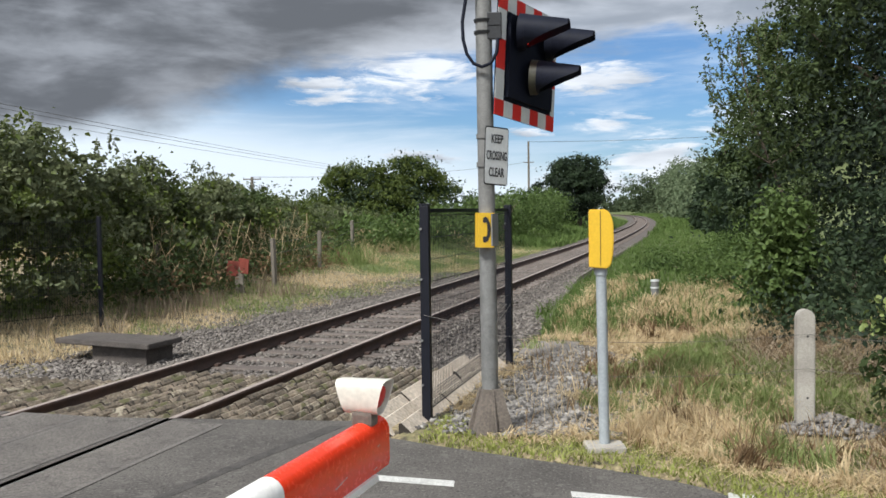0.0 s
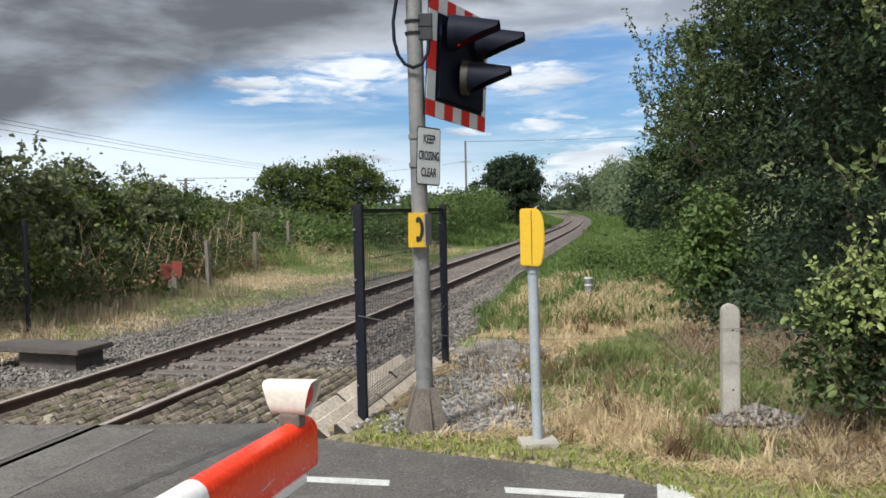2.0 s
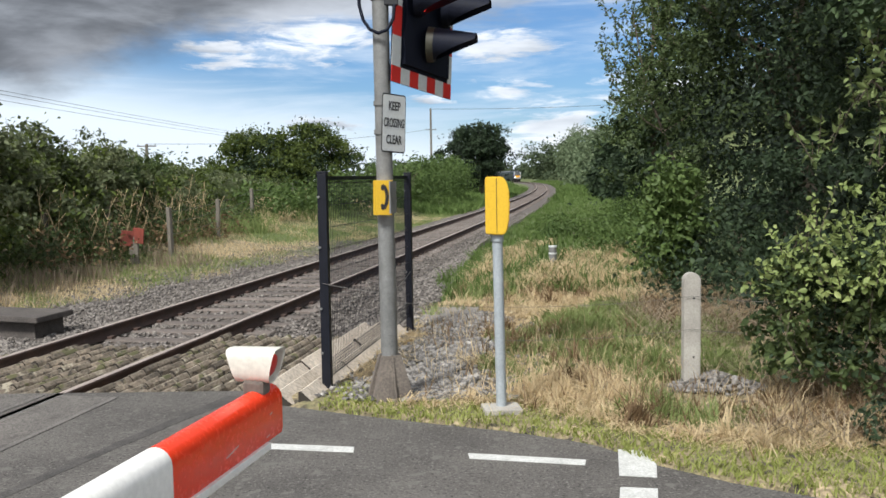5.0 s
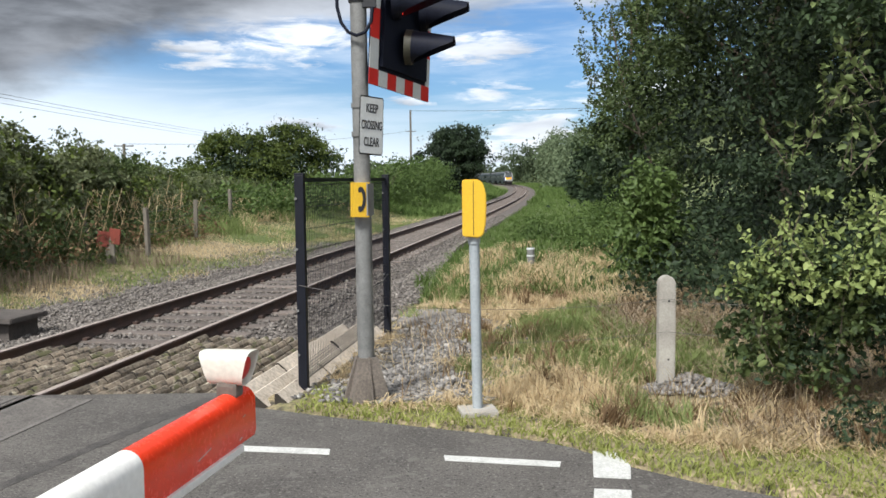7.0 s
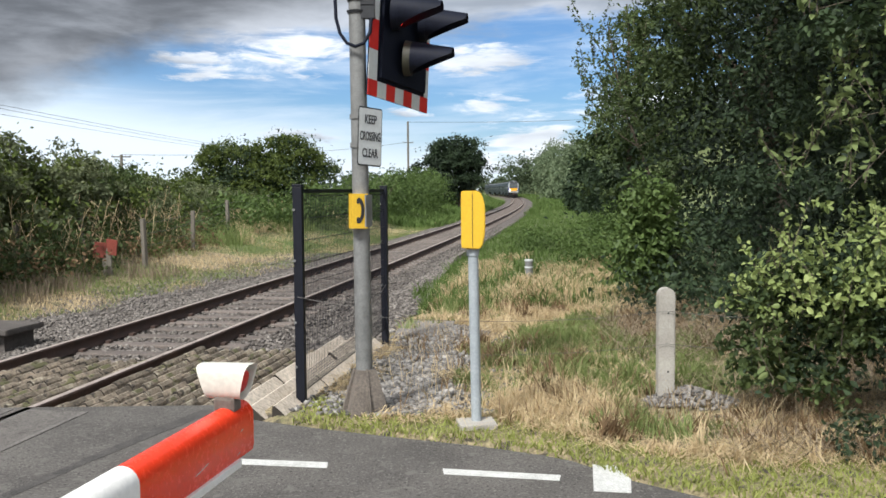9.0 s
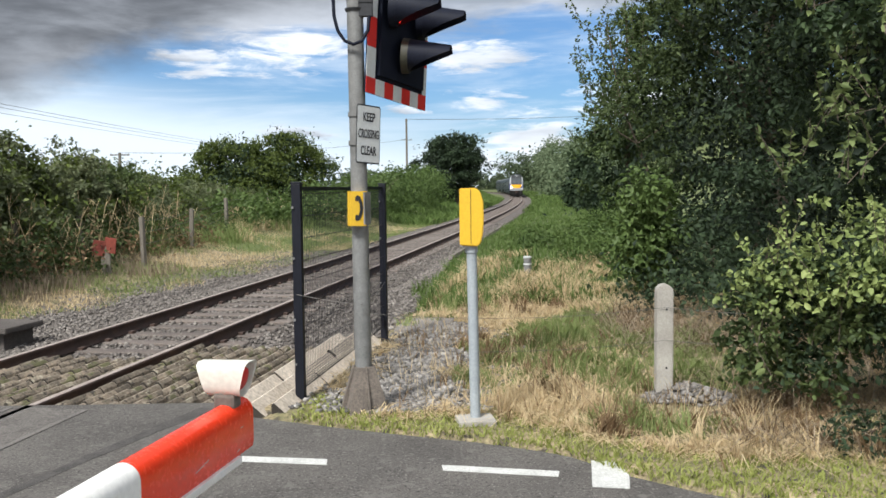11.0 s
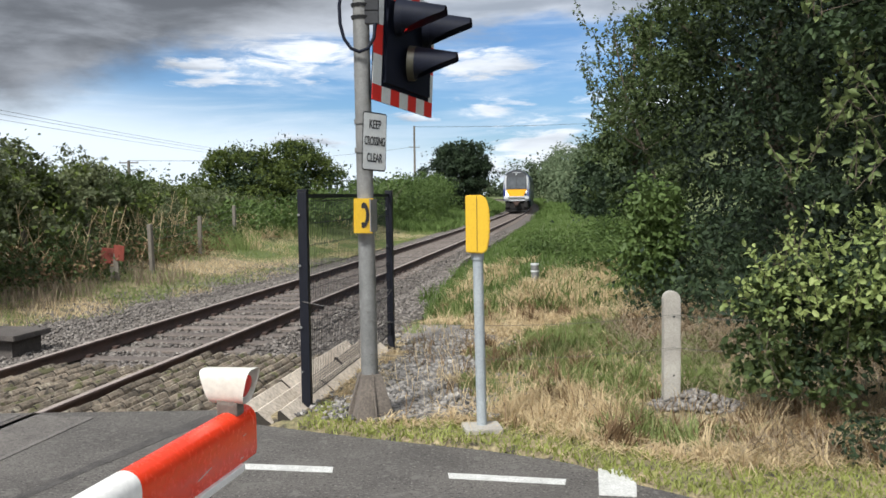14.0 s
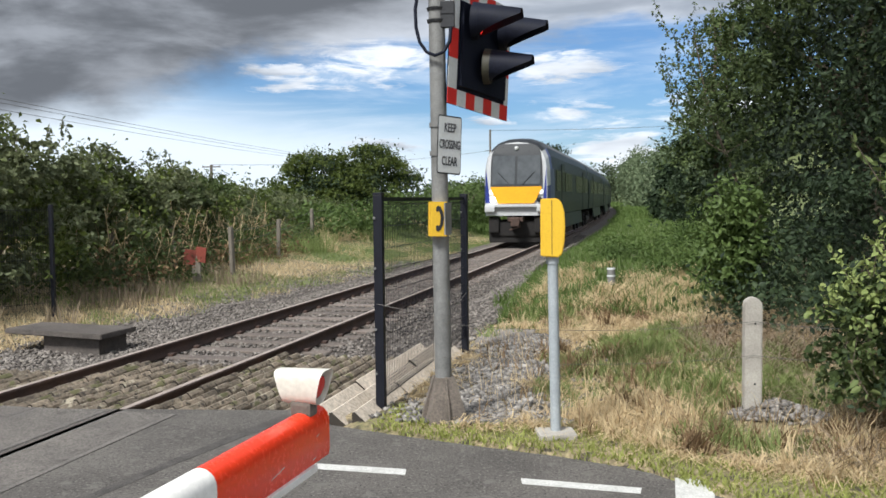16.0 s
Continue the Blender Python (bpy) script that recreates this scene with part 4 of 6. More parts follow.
    inner = [(0.052, 0.212), (0.07, 0.205), (0.088, 0.212), (0.098, 0.185), (0.102, 0.15), (0.098, 0.115), (0.088, 0.088), (0.07, 0.094), (0.052, 0.088)]
    bm = bmesh.new()
    for k in range(8):
        a, b2, c, d = arc[k], arc[k + 1], inner[7 - k], inner[8 - k]
        prism(bm, [a, b2, c, d], 0.0005, 0.003, tm)
    part("handset_symbol", bm, M["black"], box_ob)
    bm = bmesh.new()
    box(bm, (0.06, -0.10, 1.745), (0.012, 0.12, 0.27), (0, 0, -20))
    part("sign_edge", bm, M["galvanised"], box_ob)
    return pole


def build_fence():
    a, b = Vector((-1.335, 8.03, 0)), Vector((-0.80, 11.15, 0))
    fence = thing("security_fence", "black powder-coated wire mesh fence between two posts", "fence")
    along = (b - a).normalized()
    for p, z0 in ((a, -0.05), (b, 0.0)):
        bm = bmesh.new()
        box(bm, p + Vector((0, 0, (1.955 + z0) / 2)), (0.085, 0.065, 1.955 - z0), (0, 0, -10), 0.006)
        post = part("post", bm, M["fence_black"], fence)
        bm = bmesh.new()
        box(bm, p + Vector((0, 0, 1.965)), (0.09, 0.07, 0.02), (0, 0, -10), 0.004)
        part("cap", bm, M["fence_black"], post)
        for z in (0.35, 0.75, 1.30, 1.75):
            bm = bmesh.new()
            rod(bm, p + Vector((-0.035, -0.045, z)), p + Vector((-0.035, -0.033, z)), 0.012, n=8)
            part("bolt", bm, M["galvanised"], post)
    n = 62
    rows = [0.09, 0.115, 0.14, 0.165, 0.19, 0.22, 0.25, 0.45, 0.65, 0.85, 1.05, 1.25, 1.45, 1.65, 1.85]
    side = Vector((-along.y, along.x, 0))
    bm = bmesh.new()
    lift = lambda t: 0.02 + 0.10 * t
    for i in range(n + 1):
        t = i / n
        p = a.lerp(b, 0.012 + 0.976 * t)
        m = 0.0026
        for z0, z1 in ((0.08, 1.92),):
            o = [p + along * m, p + side * m, p - along * m, p - side * m]
            lo = [bm.verts.new(q + Vector((0, 0, z0 + lift(t)))) for q in o]
            hi = [bm.verts.new(q + Vector((0, 0, z1))) for q in o]
            for k in range(4):
                bm.faces.new((lo[k], lo[(k + 1) % 4], hi[(k + 1) % 4], hi[k]))
    tagged(part("wire_mesh", bm, M["fence_black"], fence), kind="stuff")
    for z in rows:
        bm = bmesh.new()
        z0 = z + (0.10 if z < 0.3 else 0.0)
        rod(bm, a + Vector((0, 0, z + 0.02)), b + Vector((0, 0, z0 + 0.02)), 0.0035 if z > 0.1 else 0.006, n=6)
        part("cross_wire", bm, M["fence_black"], fence)
    # top folds of the panel
    bm = bmesh.new()
    box(bm, (a + b) / 2 + Vector((0, 0, 1.915)), (0.02, (b - a).length, 0.035), (0, 0, -9.7))
    part("top_rail", bm, M["fence_black"], fence)
    # stray strand of old wire
    strand = thing("loose_wire", "sagging strand of old fence wire", "wire")
    tube("strand", sag((-1.35, 7.99, 0.98), (-0.73, 7.62, 0.93), 0.01) + sag((-0.73, 7.62, 0.93), (-0.78, 11.1, 0.76), 0.03), 0.003, M["wire"], strand)


def build_yellow_post():
    x, y = 0.205, 7.18
    ob = thing("yellow_topped_post", "grey post with a tall yellow rounded housing on top", "marker post", (x, y, 0))
    bm = bmesh.new()
    box(bm, (0, -0.02, 0.035), (0.30, 0.26, 0.07), (0, 0, 8), 0.012)
    part("base_block", bm, M["concrete"], ob, "small concrete base block")
    bm = bmesh.new()
    rod(bm, (0.0, 0, 0.05), (-0.02, 0, 1.50), 0.041, n=20)
    part("post", bm, M["grey_paint"], ob, smooth=True)
    bm = bmesh.new()
    rod(bm, (-0.02, 0, 1.395), (-0.02, 0, 1.45), 0.05, n=20)
    part("collar", bm, M["grey_paint"], ob, smooth=True)
    outline = [(-0.085, 1.455), (0.045, 1.445), (0.075, 1.475), (0.092, 1.56), (0.098, 1.68), (0.092, 1.80), (0.072, 1.87), (0.04, 1.905), (-0.085, 1.905), (-0.092, 1.895), (-0.092, 1.465)]
    m = Matrix(((1, 0, 0, -0.02), (0, 0, -1, 0), (0, 1, 0, 0), (0, 0, 0, 1)))
    bm = bmesh.new()
    prism(bm, outline, -0.08, 0.08, m)
    bmesh.ops.bevel(bm, geom=bm.edges[:], offset=0.008, segments=2, affect="EDGES")
    head = part("housing", bm, M["yellow"], ob, "bright yellow plastic housing")
    bm = bmesh.new()
    box(bm, (-0.025, -0.0815, 1.68), (0.004, 0.003, 0.43))
    part("seam", bm, M["black"], head, "dark seam down the housing")


def build_concrete_post():
    ob = thing("concrete_post", "short weathered concrete fence post with a rounded top", "fence post", (1.905, 7.98, 0))
    w = 0.073
    outline = [(-w, -0.1), (w, -0.1), (w, 0.97)] + [(w * math.cos(radians(a)), 0.97 + w * math.sin(radians(a))) for a in range(15, 180, 15)] + [(-w, 0.97)]
    bm = bmesh.new()
    prism(bm, outline, -0.06, 0.06, Matrix(((1, 0, 0, 0), (0, 0, -1, 0), (0, 1, 0, 0), (0, 0, 0, 1))))
    bmesh.ops.bevel(bm, geom=[e for e in bm.edges if e.calc_length() < 1.2], offset=0.01, segments=2, affect="EDGES")
    post = part("post_body", bm, M["concrete"], ob)
    for z in (0.30, 0.82):
        bm = bmesh.new()
        rod(bm, (0.01, -0.0625, z), (0.01, -0.058, z), 0.009, n=10)
        part("wire_hole", bm, M["black"], post)
    wires = thing("fence_wires", "thin rusty fence wires tied to the concrete post", "wire")
    for z, zz in ((0.84, 0.86), (0.55, 0.60)):
        tube("strand", sag((1.905, 7.91, z), (3.6, 7.5, zz), 0.05), 0.0025, M["wire"], wires)
        tube("strand", sag((1.905, 7.91, z), (-0.74, 7.62, z + 0.02), 0.07), 0.0018, M["wire"], wires)


def build_marker_pipe():
    ob = thing("marker_pipe", "short grey marker pipe with white bands", "marker", (1.52, 17.3, float(ground_z(1.52, 17.3)) - 0.03))
    bm = bmesh.new()
    rod(bm, (0, 0, -0.2), (0, 0, 0.42), 0.075, n=16)
    part("pipe", bm, M["galvanised"], ob, smooth=True)
    for z in (0.29, 0.42):
        bm = bmesh.new()
        rod(bm, (0, 0, z - 0.018), (0, 0, z + 0.012), 0.082, n=16)
        part("band", bm, M["sign_white"], ob, "white band", smooth=True)


# ---------------------------------------------------------------- barrier
def build_barrier():
    tip, back = Vector((-0.722, 3.06, 0)), Vector((-1.48, -1.25, 0))
    along = (back - tip).normalized()
    turn = math.degrees(math.atan2(along.y, along.x)) - 90
    ob = thing("barrier_boom", "red and white banded crossing barrier boom, lowered", "crossing barrier", (tip.x, tip.y, 0), turn)
    # local: y runs back along the boom from the tip, x across
    top, low, hw = 1.205, 1.035, 0.048
    sec = [(-hw * 0.9, low), (hw * 0.9, low), (hw, low + 0.02), (hw, top - hw)]
    sec += [(hw * math.cos(radians(a)), top - hw + hw * math.sin(radians(a))) for a in range(15, 180, 15)] + [(-hw, top - hw), (-hw, low + 0.02)]
    m = Matrix(((1, 0, 0, 0), (0, 0, 1, 0), (0, 1, 0, 0), (0, 0, 0, 1)))
    length = (back - tip).length
    cut = [0.0, 0.76, 1.62, 2.5, 3.4, length]
    for k, (y0, y1) in enumerate(zip(cut[:-1], cut[1:])):
        bm = bmesh.new()
        prism(bm, sec, y0, y1, m)
        part("red_band" if k % 2 == 0 else "white_band", bm, M["boom_red"] if k % 2 == 0 else M["white_paint"], ob, smooth=True)
    bm = bmesh.new()
    box(bm, (-0.004, length / 2 + 0.06, low - 0.012), (0.104, length - 0.12, 0.026), bevel=0.005)
    part("edge_strip", bm, M["white_paint"], ob, "white rubber strip along the underside")
    # scuffs on the paint
    for y0, z0, ln in ((0.10, 1.125, 0.02), (0.40, 1.085, 0.09), (0.13, 1.056, 0.025)):
        bm = bmesh.new()
        box(bm, (-hw - 0.0006, y0, z0), (0.001, ln, 0.0022), (-9, 0, 0))
        part("scratch", bm, M["white_paint"], ob, "pale scratch in the red paint")
    for y0, z0, ln, tall in ((0.20, 1.043, 0.05, 0.014), (0.27, 1.046, 0.03, 0.022), (0.62, 1.043, 0.04, 0.012)):
        bm = bmesh.new()
        prism(bm, [(y0 - ln, z0 - 0.008), (y0 + ln, z0 - 0.008), (y0 + ln * 0.3, z0 + tall), (y0 - ln * 0.2, z0 + tall * 0.6)], -0.0007, 0.0007, Matrix(((0, 0, 1, hw + 0.0006), (1, 0, 0, 0), (0, 1, 0, 0), (0, 0, 0, 1))))
        part("paint_chip", bm, M["white_paint"], ob, "white chip in the red paint")
    # lamp: a tapering hood, open towards the road
    bm = bmesh.new()
    box(bm, (0.0, 0.10, top + 0.010), (0.075, 0.062, 0.052), bevel=0.012)
    part("lamp_bracket", bm, M["shoe"], ob, "grey bracket under the lamp")
    lm = pose(0, 0.10, top + 0.026, 0, 0, -4)

    def ring(xc, lean, wide, tall, n=28):
        out = []
        for k in range(n):
            a = 2 * math.pi * k / n
            cx, sx = math.cos(a), math.sin(a)
            yy = wide * math.copysign(abs(cx) ** 0.62, cx) * (0.80 + 0.20 * sx)
            zz = tall * (0.5 + 0.5 * math.copysign(abs(sx) ** 0.62, sx))
            out.append(lm @ Vector((xc - lean * zz / tall, yy, zz)))
        return out

    bm = bmesh.new()
    rows = [ring(0.052, -0.028, 0.046, 0.112), ring(0.062, -0.030, 0.050, 0.114), ring(-0.058, 0.034, 0.056, 0.118), ring(-0.054, 0.032, 0.050, 0.112), ring(-0.020, 0.030, 0.046, 0.106)]
    rows[0], rows[1] = rows[1], rows[0]
    vs = [[bm.verts.new(p) for p in r] for r in (rows[0], rows[2], rows[3], rows[4])]
    for p, q in zip(vs[:-1], vs[1:]):
        for i in range(28):
            bm.faces.new((p[i], p[(i + 1) % 28], q[(i + 1) % 28], q[i]))
    bm.faces.new(vs[0][::-1]), bm.faces.new(vs[-1])
    bmesh.ops.recalc_face_normals(bm, faces=bm.faces[:])
    lamp = part("lamp_housing", bm, M["lamp_cream"], ob, "white hooded boom lamp", smooth=True)
    bm = bmesh.new()
    bmesh.ops.create_uvsphere(bm, u_segments=20, v_segments=10, radius=0.034, matrix=lm @ pose(-0.058, 0, 0.058, 0, -16, 0) @ Matrix.Diagonal((0.30, 0.95, 1.15, 1)))
    part("red_lens", bm, M["red_paint"], lamp, "dull red lens", smooth=True)
    # pivot post behind the viewer
    st = thing("barrier_stand", "grey steel barrier machine cabinet at the roadside", "barrier machine", (back.x, back.y, 0), turn)
    bm = bmesh.new()
    box(bm, (0, 0.15, 0.62), (0.5, 0.42, 1.24), bevel=0.02)
    part("cabinet", bm, M["grey_paint"], st)
    bm = bmesh.new()
    box(bm, (0, 0.15, 0.03), (0.7, 0.6, 0.06), bevel=0.01)
    part("base_plinth", bm, M["concrete"], st)


build_signal()
build_fence()
build_yellow_post()
build_concrete_post()
build_marker_pipe()
build_barrier()


# ---------------------------------------------------------------- far side of the track
def build_left_side():
    slab = thing("concrete_platform", "low dark concrete slab on a plinth beside the track", "concrete slab")
    bm = bmesh.new()
    prism(bm, [(-7.95, 13.0), (-6.12, 12.38), (-5.98, 13.25), (-7.75, 13.75)], -0.05, 0.03)
    bmesh.ops.bevel(bm, geom=bm.edges[:], offset=0.012, segments=2, affect="EDGES")
    part("cover_slab", bm, M["slab"], slab)
    bm = bmesh.new()
    prism(bm, [(-7.3, 12.95), (-6.25, 12.58), (-6.12, 13.2), (-7.2, 13.55)], -0.6, -0.052)
    part("plinth", bm, M["slab"], slab)

    lid = thing("trough_cover", "flat weathered concrete trough cover by the fence", "concrete slab")
    bm = bmesh.new()
    prism(bm, [(-0.72, 11.75), (-0.02, 11.65), (0.08, 12.7), (-0.60, 12.8)], -0.1, 0.075)
    bmesh.ops.bevel(bm, geom=bm.edges[:], offset=0.012, segments=1, affect="EDGES")
    part("cover", bm, M["slab_grey"], lid)
    fence = thing("mesh_fence", "black wire mesh fence in front of the hedge", "fence")
    a, b = Vector((-10.6, 13.1, 0)), Vector((-8.78, 15.95, 0))
    for p in (a, b):
        z = float(ground_z(p.x, p.y)) - 0.1
        bm = bmesh.new()
        box(bm, p + Vector((0, 0, (1.9 + z) / 2)), (0.07, 0.07, 1.9 - z), bevel=0.006)
        part("post", bm, M["fence_black"], fence)
    bm = bmesh.new()
    for i in range(70):
        p = a.lerp(b, (i + 0.5) / 70)
        rod(bm, p + Vector((0, 0, 0.05)), p + Vector((0, 0, 1.85)), 0.003, n=4)
    tagged(part("wire_mesh", bm, M["fence_black"], fence), kind="stuff")
    for z in (0.1, 0.5, 0.9, 1.35, 1.8):
        bm = bmesh.new()
        rod(bm, a + Vector((0, 0, z)), b + Vector((0, 0, z)), 0.005, n=5)
        part("cross_wire", bm, M["fence_black"], fence)

    posts = [(-10.05, 20.9, 1.2, 2), (-9.65, 23.8, 1.25, -3), (-8.25, 24.5, 1.35, -2), (-8.5, 30.0, 1.3, 1), (-8.9, 36.5, 1.3, -1), (-8.6, 43.0, 1.3, 2)]
    for x, y, h, lean in posts:
        z = float(ground_z(x, y))
        ob = thing("fence_post", "grey weathered wooden fence post, slightly leaning", "fence post", (x, y, z), group="wooden posts of the field fence")
        bm = bmesh.new()
        prism(bm, [(-0.07, -0.05), (0.06, -0.06), (0.07, 0.05), (-0.06, 0.06)], -0.2, h, pose(0, 0, 0, 0, lean, 12 * lean))
        bmesh.ops.bevel(bm, geom=bm.edges[:], offset=0.012, segments=1, affect="EDGES")
        part("post_body", bm, M["wood"], ob)
    wires = thing("field_fence_wires", "slack wires between the wooden posts", "wire")
    for (x0, y0, h0, _), (x1, y1, h1, _) in zip(posts[2:-1], posts[3:]):
        for f in (0.45, 0.7, 0.92):
            tube("strand", sag((x0, y0 - 0.07, float(ground_z(x0, y0)) + h0 * f), (x1, y1 - 0.07, float(ground_z(x1, y1)) + h1 * f), 0.05, 8), 0.006, M["wire"], wires)
    red = thing("red_board", "pair of faded red boards on a short post by the hedge", "sign board", (-8.5, 22.3, float(ground_z(-8.5, 22.3)) - 0.22))
    for x, turn, w, z in ((-0.12, 18, 0.30, 0.86), (0.17, -22, 0.34, 0.92)):
        bm = bmesh.new()
        box(bm, (x, 0, z), (w, 0.03, 0.38), (0, 6, turn), 0.008)
        part("board", bm, M["red_board"], red)
    bm = bmesh.new()
    box(bm, (0.02, 0.08, 0.4), (0.22, 0.1, 1.0), (0, 0, 5), 0.02)
    part("post", bm, M["wood"], red)


def build_poles():
    for x, y, top, base, r, arm, label in ((-6.45, 147.0, 13.1, 0.0, 0.16, 9.7, "tall dark wooden power pole with a crossarm"), (-29.5, 82.0, 5.4, 0.0, 0.13, 5.2, "grey wooden power pole above the hedge")):
        ob = thing("power_pole", label, "power pole", (x, y, base))
        bm = bmesh.new()
        rod(bm, (0, 0, -0.5), (0, 0, top), r * 1.2, r, 10)
        part("pole", bm, M["wood"], ob)
        bm = bmesh.new()
        box(bm, (0, 0, arm), (1.7, 0.10, 0.11), (0, 0, 10))
        arm_ob = part("crossarm", bm, M["wood"], ob)
        for k in (-1, 0, 1):
            bm = bmesh.new()
            rod(bm, (k * 0.75, k * 0.13, arm + 0.05), (k * 0.75, k * 0.13, arm + 0.22), 0.04, n=8)
            part("insulator", bm, M["grey_paint"], arm_ob)
    lines = thing("overhead_wires", "thin dark overhead power lines", "power line")
    for x, z, r in ((-30.0, 7.9, 0.014), (-29.2, 7.5, 0.014), (-30.6, 7.4, 0.014)):
        tube("line", sag((x, 30, z + 0.2), (x + 2, 150, z + 0.5), 0.5, 16), r, M["wire"], lines)
    tube("line", sag((-6.45, 147, 13.0), (60, 190, 18.5), 0.9, 16), 0.03, M["wire"], lines)
    tube("line", sag((-29.5, 82, 5.4), (-6.45, 147, 9.8), 0.7, 16), 0.02, M["wire"], lines)


# ---------------------------------------------------------------- planting
def tree(name, label, base, top, r, blobs, n, size, mat, seed, spread=2.0, count=7, masses=None, **kw):
    ob = thing(name, label, "tree" if "tree" in name else "bush", (0, 0, 0))
    limbs(ob, base, top, r, count, seed, spread)
    if masses:
        leafy_boughs("crown", blobs, masses[0], masses[1], n, size, mat, ob, seed, **kw)
        return ob
    foliage("crown", blobs, n, size, M[mat], ob, seed, **kw)
    return ob


def sprigs(name, starts, rise, size, mat, parent, seed, label=""):
    """Upright leafy shoots that stand out of a bush: a thin stem each, with leaves along it."""
    rng = np.random.default_rng(seed)
    bm = bmesh.new()
    pts, outs = [], []
    for x, y, z in starts:
        lean = rng.normal(0, 0.35, 2)
        h = rise * rng.uniform(0.5, 1.3)
        tip = np.array([x + lean[0] * h, y + lean[1] * h, z + h])
        rod(bm, (x, y, z), tuple(tip), size * 0.06, size * 0.02, 5)
        n = max(5, int(h / (size * 0.32)))
        for k in range(n):
            t = (k + 0.5) / n
            pts.append(np.array([x, y, z]) * (1 - t) + tip * t + rng.normal(0, size * 0.12, 3))
            outs.append(unit(rng.normal(0, 1, 3)))
    tagged(part("shoot_wood", bm, M["bark"], parent), kind="stuff")
    v, t = leaf_arrays(np.array(pts), np.array(outs), size, rng, up=0.5, oval=True)
    return arrays(name, v, t, M[mat], parent, label)


def build_planting():
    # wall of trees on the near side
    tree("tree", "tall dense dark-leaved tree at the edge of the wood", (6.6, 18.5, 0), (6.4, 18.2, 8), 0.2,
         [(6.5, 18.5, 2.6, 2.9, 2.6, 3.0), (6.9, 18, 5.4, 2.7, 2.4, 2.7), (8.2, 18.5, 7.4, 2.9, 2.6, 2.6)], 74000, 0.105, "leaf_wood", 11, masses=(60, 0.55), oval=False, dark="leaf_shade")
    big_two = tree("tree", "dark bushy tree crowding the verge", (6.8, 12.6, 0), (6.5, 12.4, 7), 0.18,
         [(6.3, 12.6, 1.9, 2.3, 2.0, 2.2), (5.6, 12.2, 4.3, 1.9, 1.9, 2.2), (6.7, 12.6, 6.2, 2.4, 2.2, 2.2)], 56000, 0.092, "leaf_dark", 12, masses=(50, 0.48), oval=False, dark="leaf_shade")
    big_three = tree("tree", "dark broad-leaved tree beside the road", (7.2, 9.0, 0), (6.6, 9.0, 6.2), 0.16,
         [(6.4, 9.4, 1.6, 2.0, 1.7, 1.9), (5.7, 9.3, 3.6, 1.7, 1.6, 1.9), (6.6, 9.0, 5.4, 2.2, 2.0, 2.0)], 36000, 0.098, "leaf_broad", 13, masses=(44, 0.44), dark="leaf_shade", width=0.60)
    # long branches that reach out over the verge, with pale young leaves
    rnd = random.Random(31)
    for ob, root, ends, size in ((big_three, (6.6, 9.0, 1.6), ((3.5, 8.2, 2.5), (3.9, 8.0, 3.1), (3.3, 8.3, 3.5), (4.1, 7.9, 2.2), (3.8, 8.1, 4.0), (4.3, 7.8, 3.6), (4.5, 7.7, 2.8), (4.7, 7.6, 4.2), (4.9, 7.6, 3.2), (3.6, 8.2, 1.9), (5.1, 7.5, 4.6)), 0.085),
                                 (big_two, (6.5, 12.4, 2.0), ((4.0, 10.6, 2.1), (4.5, 10.4, 3.2), (3.9, 10.8, 4.3), (5.0, 10.2, 4.8)), 0.115)):
        starts = []
        for end in ends:
            base, tip = Vector(root) + Vector((0, 0, rnd.uniform(0, 2.2))), Vector(end)
            path = [base.lerp(tip, k / 8) + Vector((0, 0, 0.5 * math.sin(math.pi * k / 8))) for k in range(9)]
            tube("long_branch", path, 0.004, M["bark"], ob, sides=1)
            for k in (4, 5, 6, 6, 7, 7, 8, 8, 8, 8):
                p = path[k]
                starts.append((p.x + rnd.uniform(-0.15, 0.15), p.y + rnd.uniform(-0.15, 0.15), p.z + rnd.uniform(-0.1, 0.1)))
        tagged(sprigs("pale_spray", starts, 0.42, size, "leaf_spray", ob, len(ends)), "paler young leaves on reaching sprays", kind="stuff")
    tree("tree", "slender lighter green tree at the wood's edge", (6.6, 33, 0), (6.6, 33, 8.5), 0.14,
         [(6.7, 33, 2.3, 2.1, 2.1, 2.3), (6.9, 33, 4.6, 1.7, 1.7, 2.1), (8.0, 33.5, 6.6, 1.6, 1.6, 2.0)], 22000, 0.17, "leaf_mid", 14, spread=1.5, masses=(30, 0.55), oval=False, dark="leaf_dark")
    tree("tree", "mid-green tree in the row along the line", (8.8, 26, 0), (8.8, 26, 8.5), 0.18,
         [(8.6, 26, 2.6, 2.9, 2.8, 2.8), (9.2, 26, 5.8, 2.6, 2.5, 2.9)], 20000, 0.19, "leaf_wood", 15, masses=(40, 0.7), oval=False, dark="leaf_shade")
    wispy = tree("tree", "wispy young tree with sparse twigs", (5.2, 20, 0), (3.55, 21.0, 5.7), 0.05,
         [(3.8, 21, 4.9, 0.6, 0.6, 1.1), (4.1, 20.8, 3.9, 0.7, 0.7, 0.9)], 1300, 0.09, "leaf_mid", 16, spread=0.9, count=9, ragged=0.5, clump=0.16, per=9)
    tree("bush", "bright green leafy bush at the foot of the trees", (3.25, 14.2, 0), (3.2, 14.2, 1.9), 0.03,
         [(3.06, 14.2, 1.0, 0.38, 0.4, 0.60), (3.12, 14.1, 1.6, 0.33, 0.35, 0.45)], 3200, 0.105, "leaf_bright", 17, spread=0.5, clump=0.1, per=10, ragged=0.4, oval=True)
